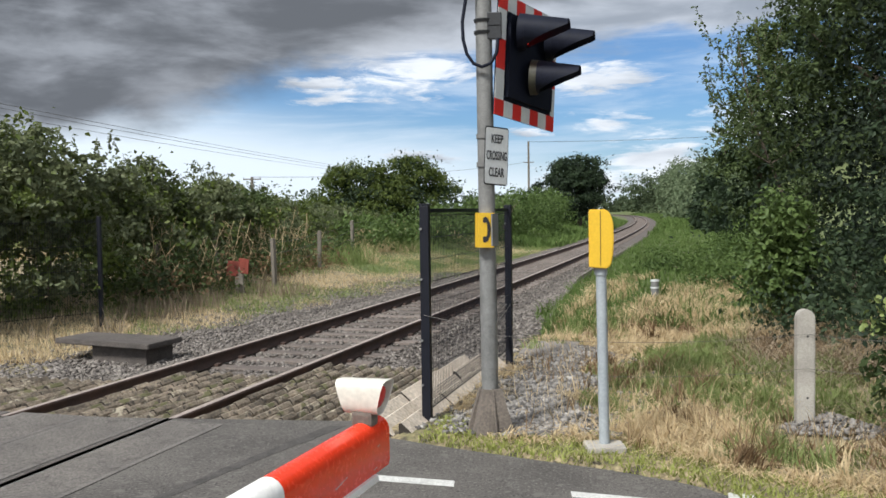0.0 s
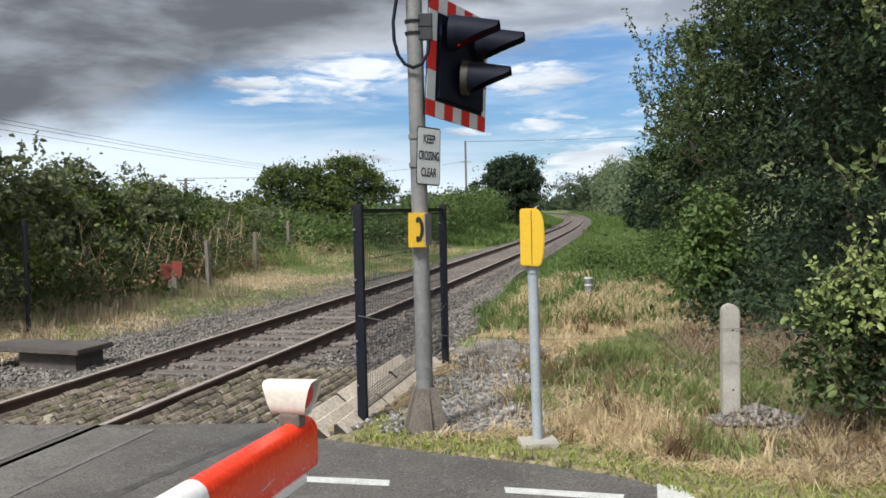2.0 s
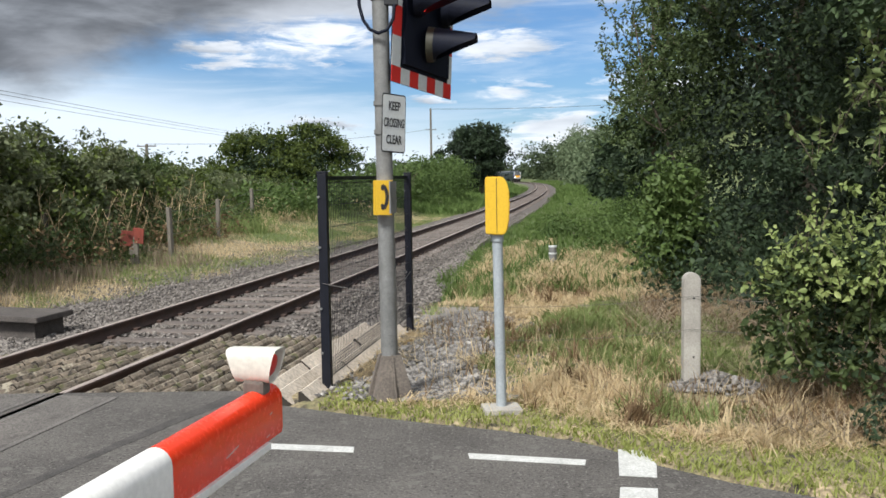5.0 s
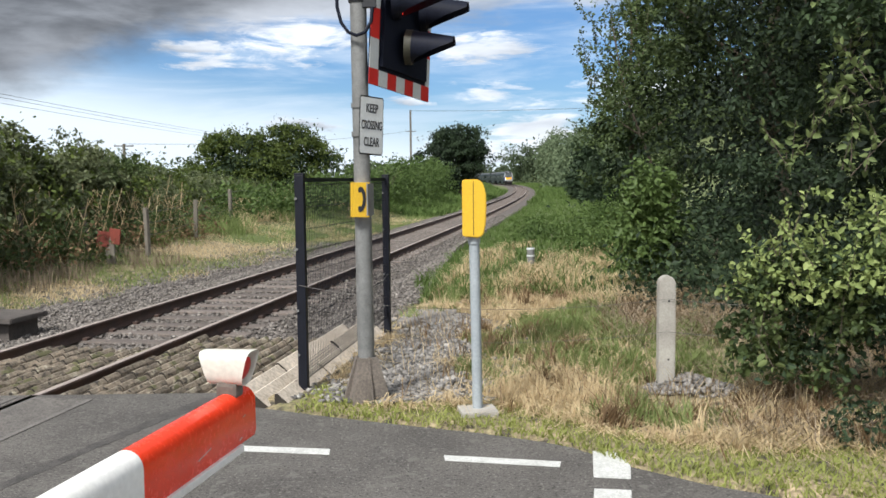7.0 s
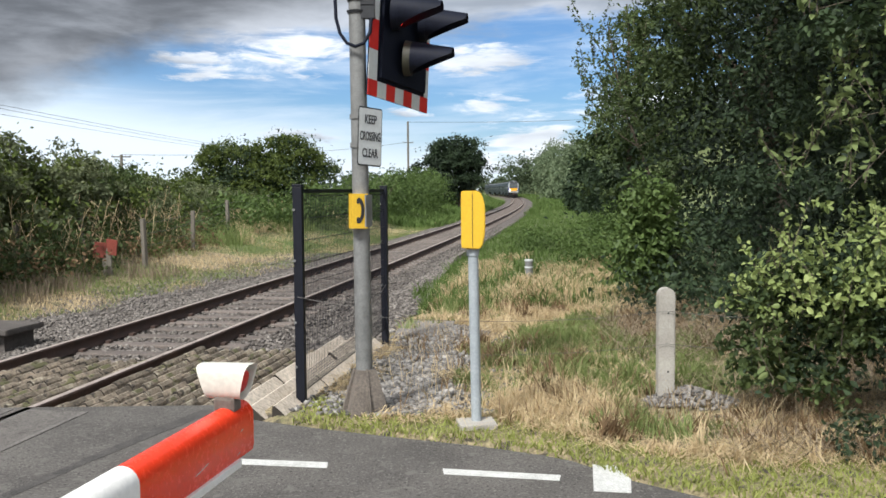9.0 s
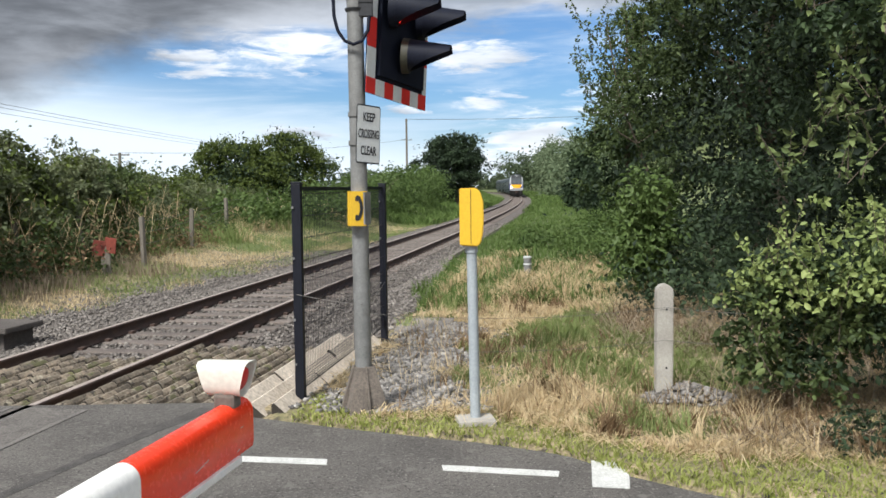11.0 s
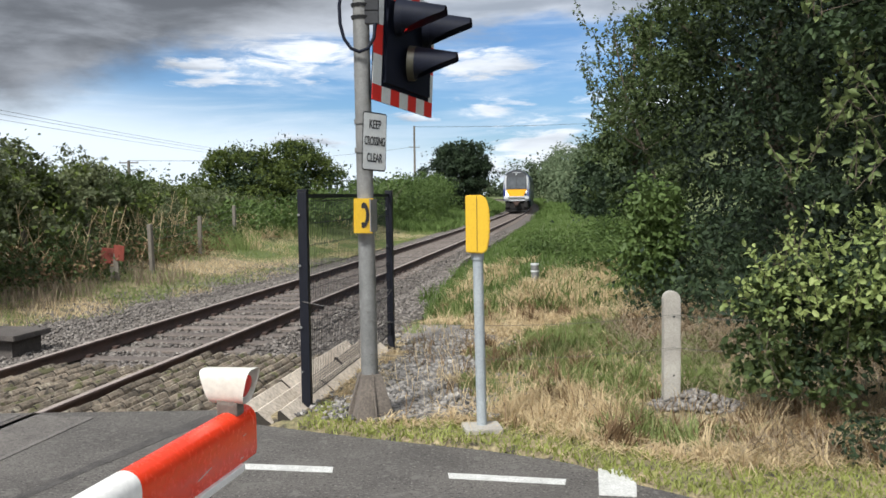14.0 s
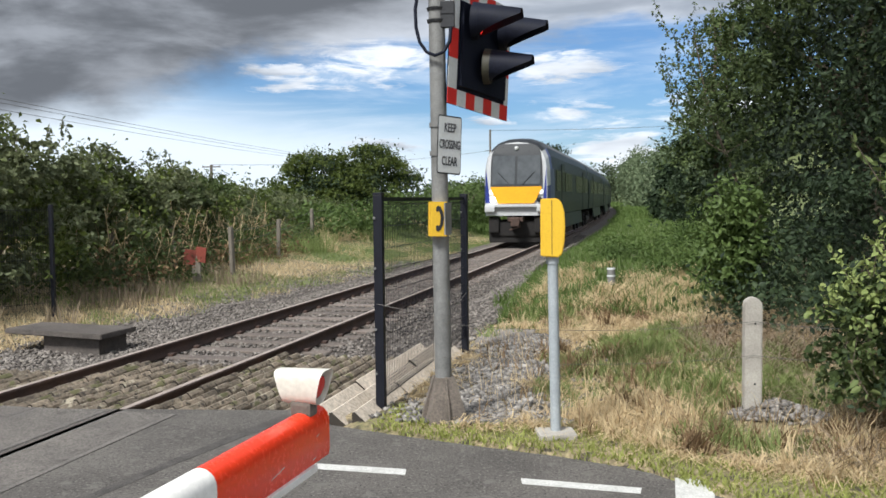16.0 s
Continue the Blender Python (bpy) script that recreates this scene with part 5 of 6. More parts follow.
    tree("bush", "low dark undergrowth below the trees", (4.4, 15, 0), (4.4, 15, 0.9), 0.03,
         [(3.6, 12.6, 0.35, 0.9, 0.9, 0.55), (4.6, 15.2, 0.6, 1.4, 1.3, 0.9), (4.3, 10.4, 0.4, 0.9, 0.9, 0.65), (4.2, 8.7, 0.5, 0.8, 0.7, 0.7)], 12000, 0.10, "leaf_dark", 18, spread=0.5)
    # dark inner leaves paint the shaded hollow of the bush
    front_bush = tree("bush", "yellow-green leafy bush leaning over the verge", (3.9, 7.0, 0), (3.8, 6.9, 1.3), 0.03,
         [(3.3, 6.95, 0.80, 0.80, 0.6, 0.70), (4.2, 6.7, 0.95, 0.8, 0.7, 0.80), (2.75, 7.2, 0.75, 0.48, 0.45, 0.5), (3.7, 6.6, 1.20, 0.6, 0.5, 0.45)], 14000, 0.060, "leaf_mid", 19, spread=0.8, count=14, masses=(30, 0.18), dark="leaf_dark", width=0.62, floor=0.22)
    foliage("young_foliage", [(3.3, 6.9, 0.98, 0.78, 0.6, 0.70), (4.2, 6.6, 1.12, 0.85, 0.7, 0.78), (2.6, 7.1, 1.0, 0.40, 0.3, 0.35)], 5200, 0.056, M["leaf_yellow"], front_bush, 20, "fresh pale yellow-green shoots", floor=0.95, clump=0.07, per=11, ragged=0.3, inner=0.05, oval=True, width=0.62)
    rnd = random.Random(77)
    sprigs("upright_foliage", [(rnd.uniform(2.45, 4.7), rnd.uniform(6.5, 7.1), rnd.uniform(1.0, 1.5)) for _ in range(60)], 0.34, 0.060, "leaf_yellow", front_bush, 78, "upright pale shoots")
    sprigs("low_foliage", [(rnd.uniform(2.35, 3.2), rnd.uniform(6.7, 7.3), rnd.uniform(0.45, 0.95)) for _ in range(26)], 0.30, 0.075, "leaf_spray", front_bush, 79)
    sprigs("twig_foliage", [(rnd.uniform(3.1, 4.6), rnd.uniform(20.0, 21.5), rnd.uniform(3.0, 5.6)) for _ in range(64)], 0.85, 0.085, "leaf_mid", wispy, 80)
    # low growth on the near bank
    tree("bush", "low green weeds on the bank", (2.6, 24, 0), (2.6, 24, 0.5), 0.02,
         [(2.4, 24, 0.45, 0.7, 1.2, 0.30), (4.3, 25.5, 0.45, 0.8, 1.6, 0.45), (3.3, 20.0, 0.30, 0.7, 1.0, 0.40), (5.4, 31, 0.5, 0.8, 2.0, 0.5)], 14000, 0.085, "leaf_bright", 21, spread=0.4, clump=0.16)
    tree("tree", "dark narrow tree beside the line", (10.4, 70, 0), (10.4, 70, 4.0), 0.12,
         [(10.4, 70, 1.6, 1.1, 1.4, 1.7), (10.5, 70, 3.2, 0.8, 1.0, 1.2)], 4500, 0.38, "leaf_dark", 22, spread=0.8)
    tree("bush", "small dark green bramble clump at the road's edge", (2.95, 6.25, 0), (2.95, 6.25, 0.2), 0.012,
         [(2.9, 6.3, 0.12, 0.32, 0.22, 0.16), (3.3, 6.1, 0.14, 0.3, 0.25, 0.18)], 900, 0.055, "leaf_dark", 23, spread=0.2, clump=0.06, per=8, oval=True)
    # hedge and trees beyond the track
    y = 13.6
    k = 0
    rng = random.Random(4)
    while y < 31:
        x = -11.2 - max(0, y - 20) * 0.085 - (0.6 if y < 15 else 0)
        s = 1 + (y - 14) * 0.012
        h = (3.0 if y < 17 else 3.15) + rng.uniform(-0.3, 0.35) - min(1.2, max(0, y - 20) * 0.12)
        blobs = [(x + 0.3, y, 0.95, 1.8 * s, 1.5 * s, 1.1), (x, y + 0.2, h - 1.1, 1.5 * s, 1.3 * s, 0.9)]
        for _ in range(5):
            a, q = rng.uniform(0, 6.28), rng.uniform(0.35, 0.75)
            blobs.append((x + 1.0 * math.cos(a), y + 1.0 * math.sin(a), h - rng.uniform(0.2, 1.2), q, q, q * rng.uniform(0.8, 1.3)))
        # inner leaves in darker olive, inner shade put into their colour
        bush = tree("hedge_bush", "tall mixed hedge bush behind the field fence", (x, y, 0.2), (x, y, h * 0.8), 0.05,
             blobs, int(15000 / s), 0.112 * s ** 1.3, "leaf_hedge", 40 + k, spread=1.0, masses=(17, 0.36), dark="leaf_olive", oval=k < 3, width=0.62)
        sprigs("upright_foliage", [(x + rng.uniform(-1.2, 1.3), y + rng.uniform(-1.2, 1.2), h - rng.uniform(0.1, 0.7)) for _ in range(16)], 0.42, 0.13, "leaf_hedge", bush, 140 + k)
        y += 2.3 * s
        k += 1
    stems = thing("dead_stalks", "pale dead woody stalks standing among the brambles", "stalks")
    rnd = random.Random(55)
    bm = bmesh.new()
    for _ in range(90):
        bx, by = rnd.uniform(-10.6, -8.9), rnd.uniform(19.5, 33)
        bz = float(ground_z(bx, by))
        p, q = Vector((bx, by, bz)), Vector((bx + rnd.uniform(-0.5, 0.5), by + rnd.uniform(-0.4, 0.4), bz + rnd.uniform(0.8, 1.9)))
        rod(bm, p, q, 0.014, 0.006, 4)
        for _ in range(3):
            m = p.lerp(q, rnd.uniform(0.5, 0.9))
            rod(bm, m, m + Vector((rnd.uniform(-0.35, 0.35), rnd.uniform(-0.2, 0.2), rnd.uniform(0.05, 0.4))), 0.008, 0.003, 4)
    tagged(part("stalk", bm, M["straw"], stems), kind="stuff")
    brambles = thing("bramble_thicket", "tangled brambles along the field fence", "bush")
    foliage("leaves", [(-9.5, 20 + 3.0 * i, 0.35, 0.8, 1.7, 0.75 - 0.05 * i) for i in range(6)], 9000, 0.12, M["leaf_mid"], brambles, 60, ragged=0.35)
    foliage("dead_leaves", [(-9.0, 20 + 3.0 * i, 0.3, 0.9, 1.8, 0.5) for i in range(5)], 1800, 0.11, M["leaf_brown"], brambles, 61, ragged=0.35)
    for i in range(9):
        yy = 29 + 3.1 * i
        xx = -10.6 - 0.12 * i - 0.5 * (i % 2)
        hh = 2.45 - 0.11 * i
        tree("bramble_bush", "low tangled scrub along the field fence", (xx, yy, 0.2), (xx, yy, hh), 0.03,
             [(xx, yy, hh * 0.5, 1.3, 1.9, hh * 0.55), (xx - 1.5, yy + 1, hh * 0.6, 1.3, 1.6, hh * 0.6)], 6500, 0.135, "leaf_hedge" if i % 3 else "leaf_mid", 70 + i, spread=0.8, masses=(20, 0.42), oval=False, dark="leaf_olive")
        xx, yy = -16.5 - 2.2 * (i % 3), 40 + 2.2 * i
        tree("bramble_bush", "rough green scrub in the field", (xx, yy, 0.2), (xx, yy, 1.6), 0.03,
             [(xx, yy, 0.9, 2.2, 2.2, 1.0), (xx + 1, yy, 1.3, 1.2, 1.2, 0.9)], 3000, 0.2, "leaf_mid" if i % 2 else "leaf_olive", 80 + i, spread=0.8, ragged=0.4)
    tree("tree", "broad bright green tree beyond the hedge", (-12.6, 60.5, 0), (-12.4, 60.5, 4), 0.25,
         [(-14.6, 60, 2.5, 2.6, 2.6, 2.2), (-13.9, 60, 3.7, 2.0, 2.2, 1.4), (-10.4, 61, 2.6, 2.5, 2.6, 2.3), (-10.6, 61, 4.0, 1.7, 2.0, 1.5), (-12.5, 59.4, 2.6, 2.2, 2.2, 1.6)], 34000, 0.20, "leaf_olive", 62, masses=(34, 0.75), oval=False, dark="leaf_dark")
    tree("tree", "dark rounded tree beside the line", (1.0, 100, 0), (1.0, 100, 6.5), 0.3,
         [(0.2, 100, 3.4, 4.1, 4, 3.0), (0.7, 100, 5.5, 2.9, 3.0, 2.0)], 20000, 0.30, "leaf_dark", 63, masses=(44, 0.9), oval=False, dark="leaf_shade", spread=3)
    tree("bush", "overgrown green bank beside the line", (-4, 55, 0.8), (-4, 55, 2), 0.05,
         [(-6.8, 46, 1.2, 1.7, 3, 0.8), (-5.2, 54, 1.5, 1.6, 3.5, 1.0), (-3.6, 64, 1.9, 1.7, 4.5, 1.3), (-2.2, 78, 2.0, 2.0, 6, 1.5), (-8.6, 40, 1.0, 1.6, 3, 0.7)], 20000, 0.20, "leaf_bright", 64, ragged=0.3)
    tree("tree", "low scrubby trees in the field", (-24, 52, 0.4), (-24, 52, 3), 0.15,
         [(-19.5, 47, 0.9, 2.6, 2.5, 1.1), (-23, 50, 1.1, 3.2, 2.6, 1.4), (-28, 50, 1.5, 3.4, 3, 1.8)], 14000, 0.26, "leaf_mid", 65, ragged=0.3)
    far = thing("far_trees", "distant dark line of trees", "trees", kind="stuff")
    rows = []
    rng = random.Random(8)
    for i in range(37):
        x = -120 + i * 3.0
        rows.append((x, 150 + rng.uniform(-8, 8), 2.6, 3.4, 3.5, rng.uniform(1.6, 3.4)))
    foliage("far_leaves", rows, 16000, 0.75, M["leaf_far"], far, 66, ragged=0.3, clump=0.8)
    willows = thing("willow_trees", "pale grey-green rounded trees beside the line", "trees", kind="stuff")
    foliage("willow_leaves", [(19.5, 150, 3.0, 3.4, 4, 3.6), (25, 160, 3.6, 4.5, 5, 4.4), (22.5, 185, 4.4, 4.6, 6, 5.0), (31, 180, 5.5, 6, 6, 5.5), (29, 230, 6.5, 6.5, 8, 6.5)], 22000, 0.62, M["leaf_grey"], willows, 67, ragged=0.3, clump=0.7)
    wood = thing("hillside_wood", "wooded hillside beyond the bend", "trees", kind="stuff")
    rows = []
    for i in range(44):
        x = 28 + i * 3.0
        top = 13 + (x - 24) * 0.30
        rows.append((x, 405 + rng.uniform(-25, 25), top * 0.5, 5.5, 8, top * 0.5 * rng.uniform(0.85, 1.15)))
    for i in range(26):
        x = -60 + i * 4.0
        rows.append((x, 570 + rng.uniform(-15, 15), 5.5, 6.5, 8, rng.uniform(4.5, 7.0)))
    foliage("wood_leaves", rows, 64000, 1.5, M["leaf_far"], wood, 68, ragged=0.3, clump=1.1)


# ---------------------------------------------------------------- grass
def blades(name, places, height, width, mat, seed, label, lean=0.35, tuft=0, spread=0.06):
    """Grass blades: tapering bent strips of three triangles; with tuft, that many blades lean alike from each place."""
    rng = np.random.default_rng(seed)
    p = np.asarray(places, float)
    n = len(p)
    b = rng.uniform(0, 2 * np.pi, n)
    tall = rng.uniform(0.55, 1.3, (n, 1)) if tuft else np.ones((n, 1))
    if tuft:
        p, b, tall = np.repeat(p, tuft, 0), np.repeat(b, tuft), np.repeat(tall, tuft, 0)
        n = len(p)
        r = spread * np.sqrt(rng.random(n))
        a = rng.uniform(0, 2 * np.pi, n)
        p = p + np.stack([np.cos(a) * r, np.sin(a) * r, 0 * a], 1)
        b = b + rng.normal(0, 0.8, n)
    h = height * tall * rng.uniform(0.45, 1.3, (n, 1))
    a = rng.uniform(0, 2 * np.pi, n)
    side = np.stack([np.cos(a), np.sin(a), 0 * a], 1) * width * rng.uniform(0.6, 1.3, (n, 1))
    bend = np.stack([np.cos(b), np.sin(b), 0 * b], 1) * h * lean * rng.uniform(0.2, 1.8, (n, 1))
    up = np.array([0, 0, 1.0])
    mid = p + bend * 0.35 + up * h * 0.6
    tip = p + bend + up * h * (0.95 if lean < 2 else 0.3)
    v = np.stack([p - side, p + side, mid - side * 0.7, mid + side * 0.7, tip], 1).reshape(-1, 3)
    k = np.arange(n)[:, None] * 5
    t = np.concatenate([k + [0, 1, 3], k + [0, 3, 2], k + [2, 3, 4]], 1).reshape(-1, 3)
    return tagged(arrays(name, v, t, mat), label, "grass", kind="stuff")


WAVES = [(random.Random(90 + i).uniform(0, 6.28), random.Random(190 + i).uniform(0.7, 4.2), random.Random(290 + i).uniform(0, 6.28)) for i in range(14)]


def field(x, y):
    """A smooth, irregular patchiness about 0.5."""
    out = 0.0
    for a, k, ph in WAVES:
        out = out + np.sin((x * math.cos(a) + y * math.sin(a)) * k + ph) / (0.6 + 0.25 * k)
    return 0.5 + 0.085 * out


def build_grass():
    rng = np.random.default_rng(21)

    def scatter(n, x0, x1, y0, y1, near=1.0):
        x = rng.uniform(x0, x1, n)
        y = y0 + (y1 - y0) * rng.random(n) ** near
        return x, y

    def clear(x, y):
        """Away from the heap of rubble."""
        return np.hypot(x - 2.05, (y - 7.75) * 1.0) > 0.50

    def keep(x, y, ok):
        x, y = x[ok], y[ok]
        return np.stack([x, y, ground_z(x, y) - 0.01], 1)

    x, y = scatter(34000, -1.6, 6.5, 5.0, 17, 1.3)
    d = x - track_x(y)
    off = y - road_edge(x)
    rocky = (np.abs(x + 0.50 - (y - 8) * 0.10) < 0.45 + 0.12 * np.sin(y * 4)) & (y > 7.6) & (y < 12.5)
    f = field(x, y)
    verge = (off > 0.12) & (d > 3.3) & ~(rocky & (rng.random(len(x)) < 0.9))
    blades("dry_grass", keep(x, y, verge & (f + rng.normal(0, 0.08, len(x)) < 0.58) & (off > 0.6 + 0.15 * np.sin(x * 3) + 0.35 * np.clip(x - 0.6, 0, 1)) & clear(x, y)), 0.10, 0.005, M["straw"], 22, "dry straw-coloured grass on the verge", 1.4)
    x, y = scatter(5200, -1.3, 5.5, 5.2, 16, 1.35)
    off, d = y - road_edge(x), x - track_x(y)
    f = field(x * 1.5, y * 1.2) + rng.normal(0, 0.05, len(x))
    rocky = (np.abs(x + 0.50 - (y - 8) * 0.10) < 0.50 + 0.15 * np.sin(y * 4)) & (y > 7.5) & (y < 12.5)
    open_ground = clear(x, y) & (off > 0.55 + 0.15 * np.sin(x * 3) + 0.35 * np.clip(x - 0.6, 0, 1)) & (d > 3.4) & ~rocky
    blades("flattened_straw", keep(x, y, open_ground & (f < 0.50)), 0.10, 0.0055, M["straw"], 37, "mats of flattened pale straw on the verge", 2.6, 22, 0.10)
    lush = open_ground & (off > 0.9 + 0.2 * np.sin(x * 3)) & (f > 0.58)
    blades("green_grass", keep(x, y, lush), 0.15, 0.0055, M["grass"], 23, "tufts of green grass on the verge", 0.6, 20, 0.06)
    blades("weed_tufts", keep(x, y, open_ground & (off > 0.6) & (f > 0.47) & (f < 0.57) & (rng.random(len(x)) < 0.5)), 0.11, 0.010, M["grass"], 38, "low broad-leaved weeds in the verge", 0.8, 12, 0.07)
    blades("standing_straw", keep(x, y, open_ground & (off > 0.7) & (f < 0.46) & (rng.random(len(x)) < 0.35)), 0.21, 0.004, M["straw"], 39, "standing tufts of bleached grass on the verge", 0.55, 12, 0.05)
    blades("rusty_weeds", keep(x, y, open_ground & (field(x * 2.6 + 3, y * 2.2) > 0.66) & (rng.random(len(x)) < 0.5)), 0.20, 0.008, M["leaf_brown"], 40, "clumps of rust-brown dead weeds on the verge", 0.7, 14, 0.06)
    x, y = scatter(75000, -1.7, 6.5, 3.5, 8.2)
    off = y - road_edge(x)
    ok = (off > -0.05 + 0.06 * np.sin(x * 9)) & (off < 0.85 + 0.2 * np.sin(x * 3) + 0.35 * np.clip(x - 0.6, 0, 1)) & (x - track_x(y) > 3.38)
    blades("edge_turf", keep(x, y, ok), 0.05, 0.006, M["moss"], 24, "short mossy turf along the road's edge", 0.8)
    x, y = scatter(9000, -1.5, 4.5, 7.0, 16, 1.4)
    tall = (y - road_edge(x) > 0.9) & (x - track_x(y) > 3.6) & (field(x * 1.3, y) < 0.5)
    blades("tall_straw", keep(x, y, tall & (rng.random(len(x)) < 0.25)), 0.34, 0.003, M["straw"], 25, "tall thin dry stalks on the verge", 0.5)
    x, y = scatter(3000, -1.2, 5.5, 5.2, 12, 1.2)
    off = y - road_edge(x)
    blades("dock_and_weeds", keep(x, y, (off > 0.3) & (x - track_x(y) > 3.6) & (field(x * 2.3 + 5, y * 2.1) > 0.62)), 0.20, 0.006, M["leaf_brown"], 35, "reddish-brown dead weeds along the verge", 0.5)
    x, y = scatter(14000, 2.0, 4.2, 6.2, 14, 1.2)
    twig = clear(x, y) & (y - road_edge(x) > 1.1) & (field(x + 9, y * 1.2) < 0.55)
    blades("dead_bramble_stems", keep(x, y, twig & (rng.random(len(x)) < 0.35)), 0.38, 0.004, M["dead_stem"], 36, "tangle of pale dead bramble stems by the bushes", 2.4)
    # the bank further along the near side
    x, y = scatter(60000, -2, 16, 14, 75, 1.6)
    d = x - track_x(y)
    blades("bank_grass", keep(x, y, (d > np.interp(y, [14, 26], [3.1, 2.2]) + 0.2 * np.sin(y)) & (d < 8)), 0.22, 0.012, M["bank"], 26, "lush green grass on the bank by the line", 0.6)
    x, y = scatter(3200, -0.8, 4.5, 12.5, 22, 1.3)
    d = x - track_x(y)
    blades("bank_straw", keep(x, y, (d > 3.3) & (field(x * 1.4 + 2, y * 0.9) < 0.50)), 0.17, 0.008, M["straw"], 41, "dry pale grass among the green of the bank", 1.0, 14, 0.10)
    x, y = scatter(60000, 4, 60, 70, 330, 1.3)
    d = x - track_x(y)
    blades("far_bank_grass", keep(x, y, (d > 2.2) & (d < 14)), 0.45, 0.05, M["bank"], 27, "green grass along the distant line", 0.6)
    # far side of the track
    x, y = scatter(90000, -14, 0, 12.5, 62, 1.5)
    d = x - track_x(y)
    f = field(x * 0.8, y * 0.6)
    strip = (d < np.interp(y, [15, 28], [-3.7, -2.5]) + 0.3 * np.sin(y * 1.9)) & (d > -8.5)
    blades("far_verge_straw", keep(x, y, strip & (f < 0.52)), 0.13, 0.007, M["straw"], 28, "pale dry grass beyond the track", 0.8)
    blades("far_verge_grass", keep(x, y, strip & (f > 0.38)), 0.15, 0.008, M["grass"], 29, "green grass beyond the track", 0.6)
    x, y = scatter(70000, -24, -4, 27, 62, 1.2)
    d = x - track_x(y)
    f = field(x * 0.5, y * 0.4)
    meadow = (d < -6.8 + 0.6 * np.sin(y * 0.8))
    blades("field_straw", keep(x, y, meadow & (f < 0.48)), 0.45, 0.012, M["straw"], 33, "tall pale seeding grass in the field", 0.6)
    blades("field_grass", keep(x, y, meadow & (f > 0.35)), 0.50, 0.014, M["grass"], 34, "tall green grass in the field", 0.5)
    x, y = scatter(5000, -10.5, -6.5, 14, 25)
    d = x - track_x(y)
    blades("dock_stalks", keep(x, y, (d < -4.6) & (d > -6.6) & (field(x * 2, y * 1.4) < 0.4)), 0.42, 0.008, M["dead_stem"], 30, "tall brown dead stalks before the hedge", 0.3)
    x, y = scatter(60000, -20, 10, 55, 330, 1.4)
    d = x - track_x(y)
    blades("far_left_grass", keep(x, y, (d < -2.3) & (d > -12)), 0.5, 0.05, M["bank"], 31, "green grass beyond the distant line", 0.6)


# ---------------------------------------------------------------- train
CAR = 23.2
WIDE, HIGH = 1.03, 1.09      # broad, high bodies of the wide-gauge line
BODY = [(0.0, 4.10), (0.45, 4.07), (0.85, 3.93), (1.12, 3.70), (1.28, 3.38), (1.36, 2.9), (1.38, 2.3), (1.38, 1.6), (1.34, 1.12)]


def ring_at(y, wide=1.0, tall=1.0, drop=0.0):
    half = [(x * wide, 1.12 + (z - 1.12) * tall - drop) for x, z in BODY]
    return [(x, y, z) for x, z in half] + [(-x, y, z) for x, z in half[-1:0:-1]]


def loft(name, rings, mat, parent, cap=(True, True), label=""):
    bm = bmesh.new()
    vs = [[bm.verts.new(p) for p in r] for r in rings]
    n = len(vs[0])
    for a, b in zip(vs[:-1], vs[1:]):
        for i in range(n):
            bm.faces.new((a[i], a[(i + 1) % n], b[(i + 1) % n], b[i]))
    if cap[0]:
        bm.faces.new(vs[0][::-1])
    if cap[1]:
        bm.faces.new(vs[-1])
    bmesh.ops.recalc_face_normals(bm, faces=bm.faces[:])
    return part(name, bm, mat, parent, label)


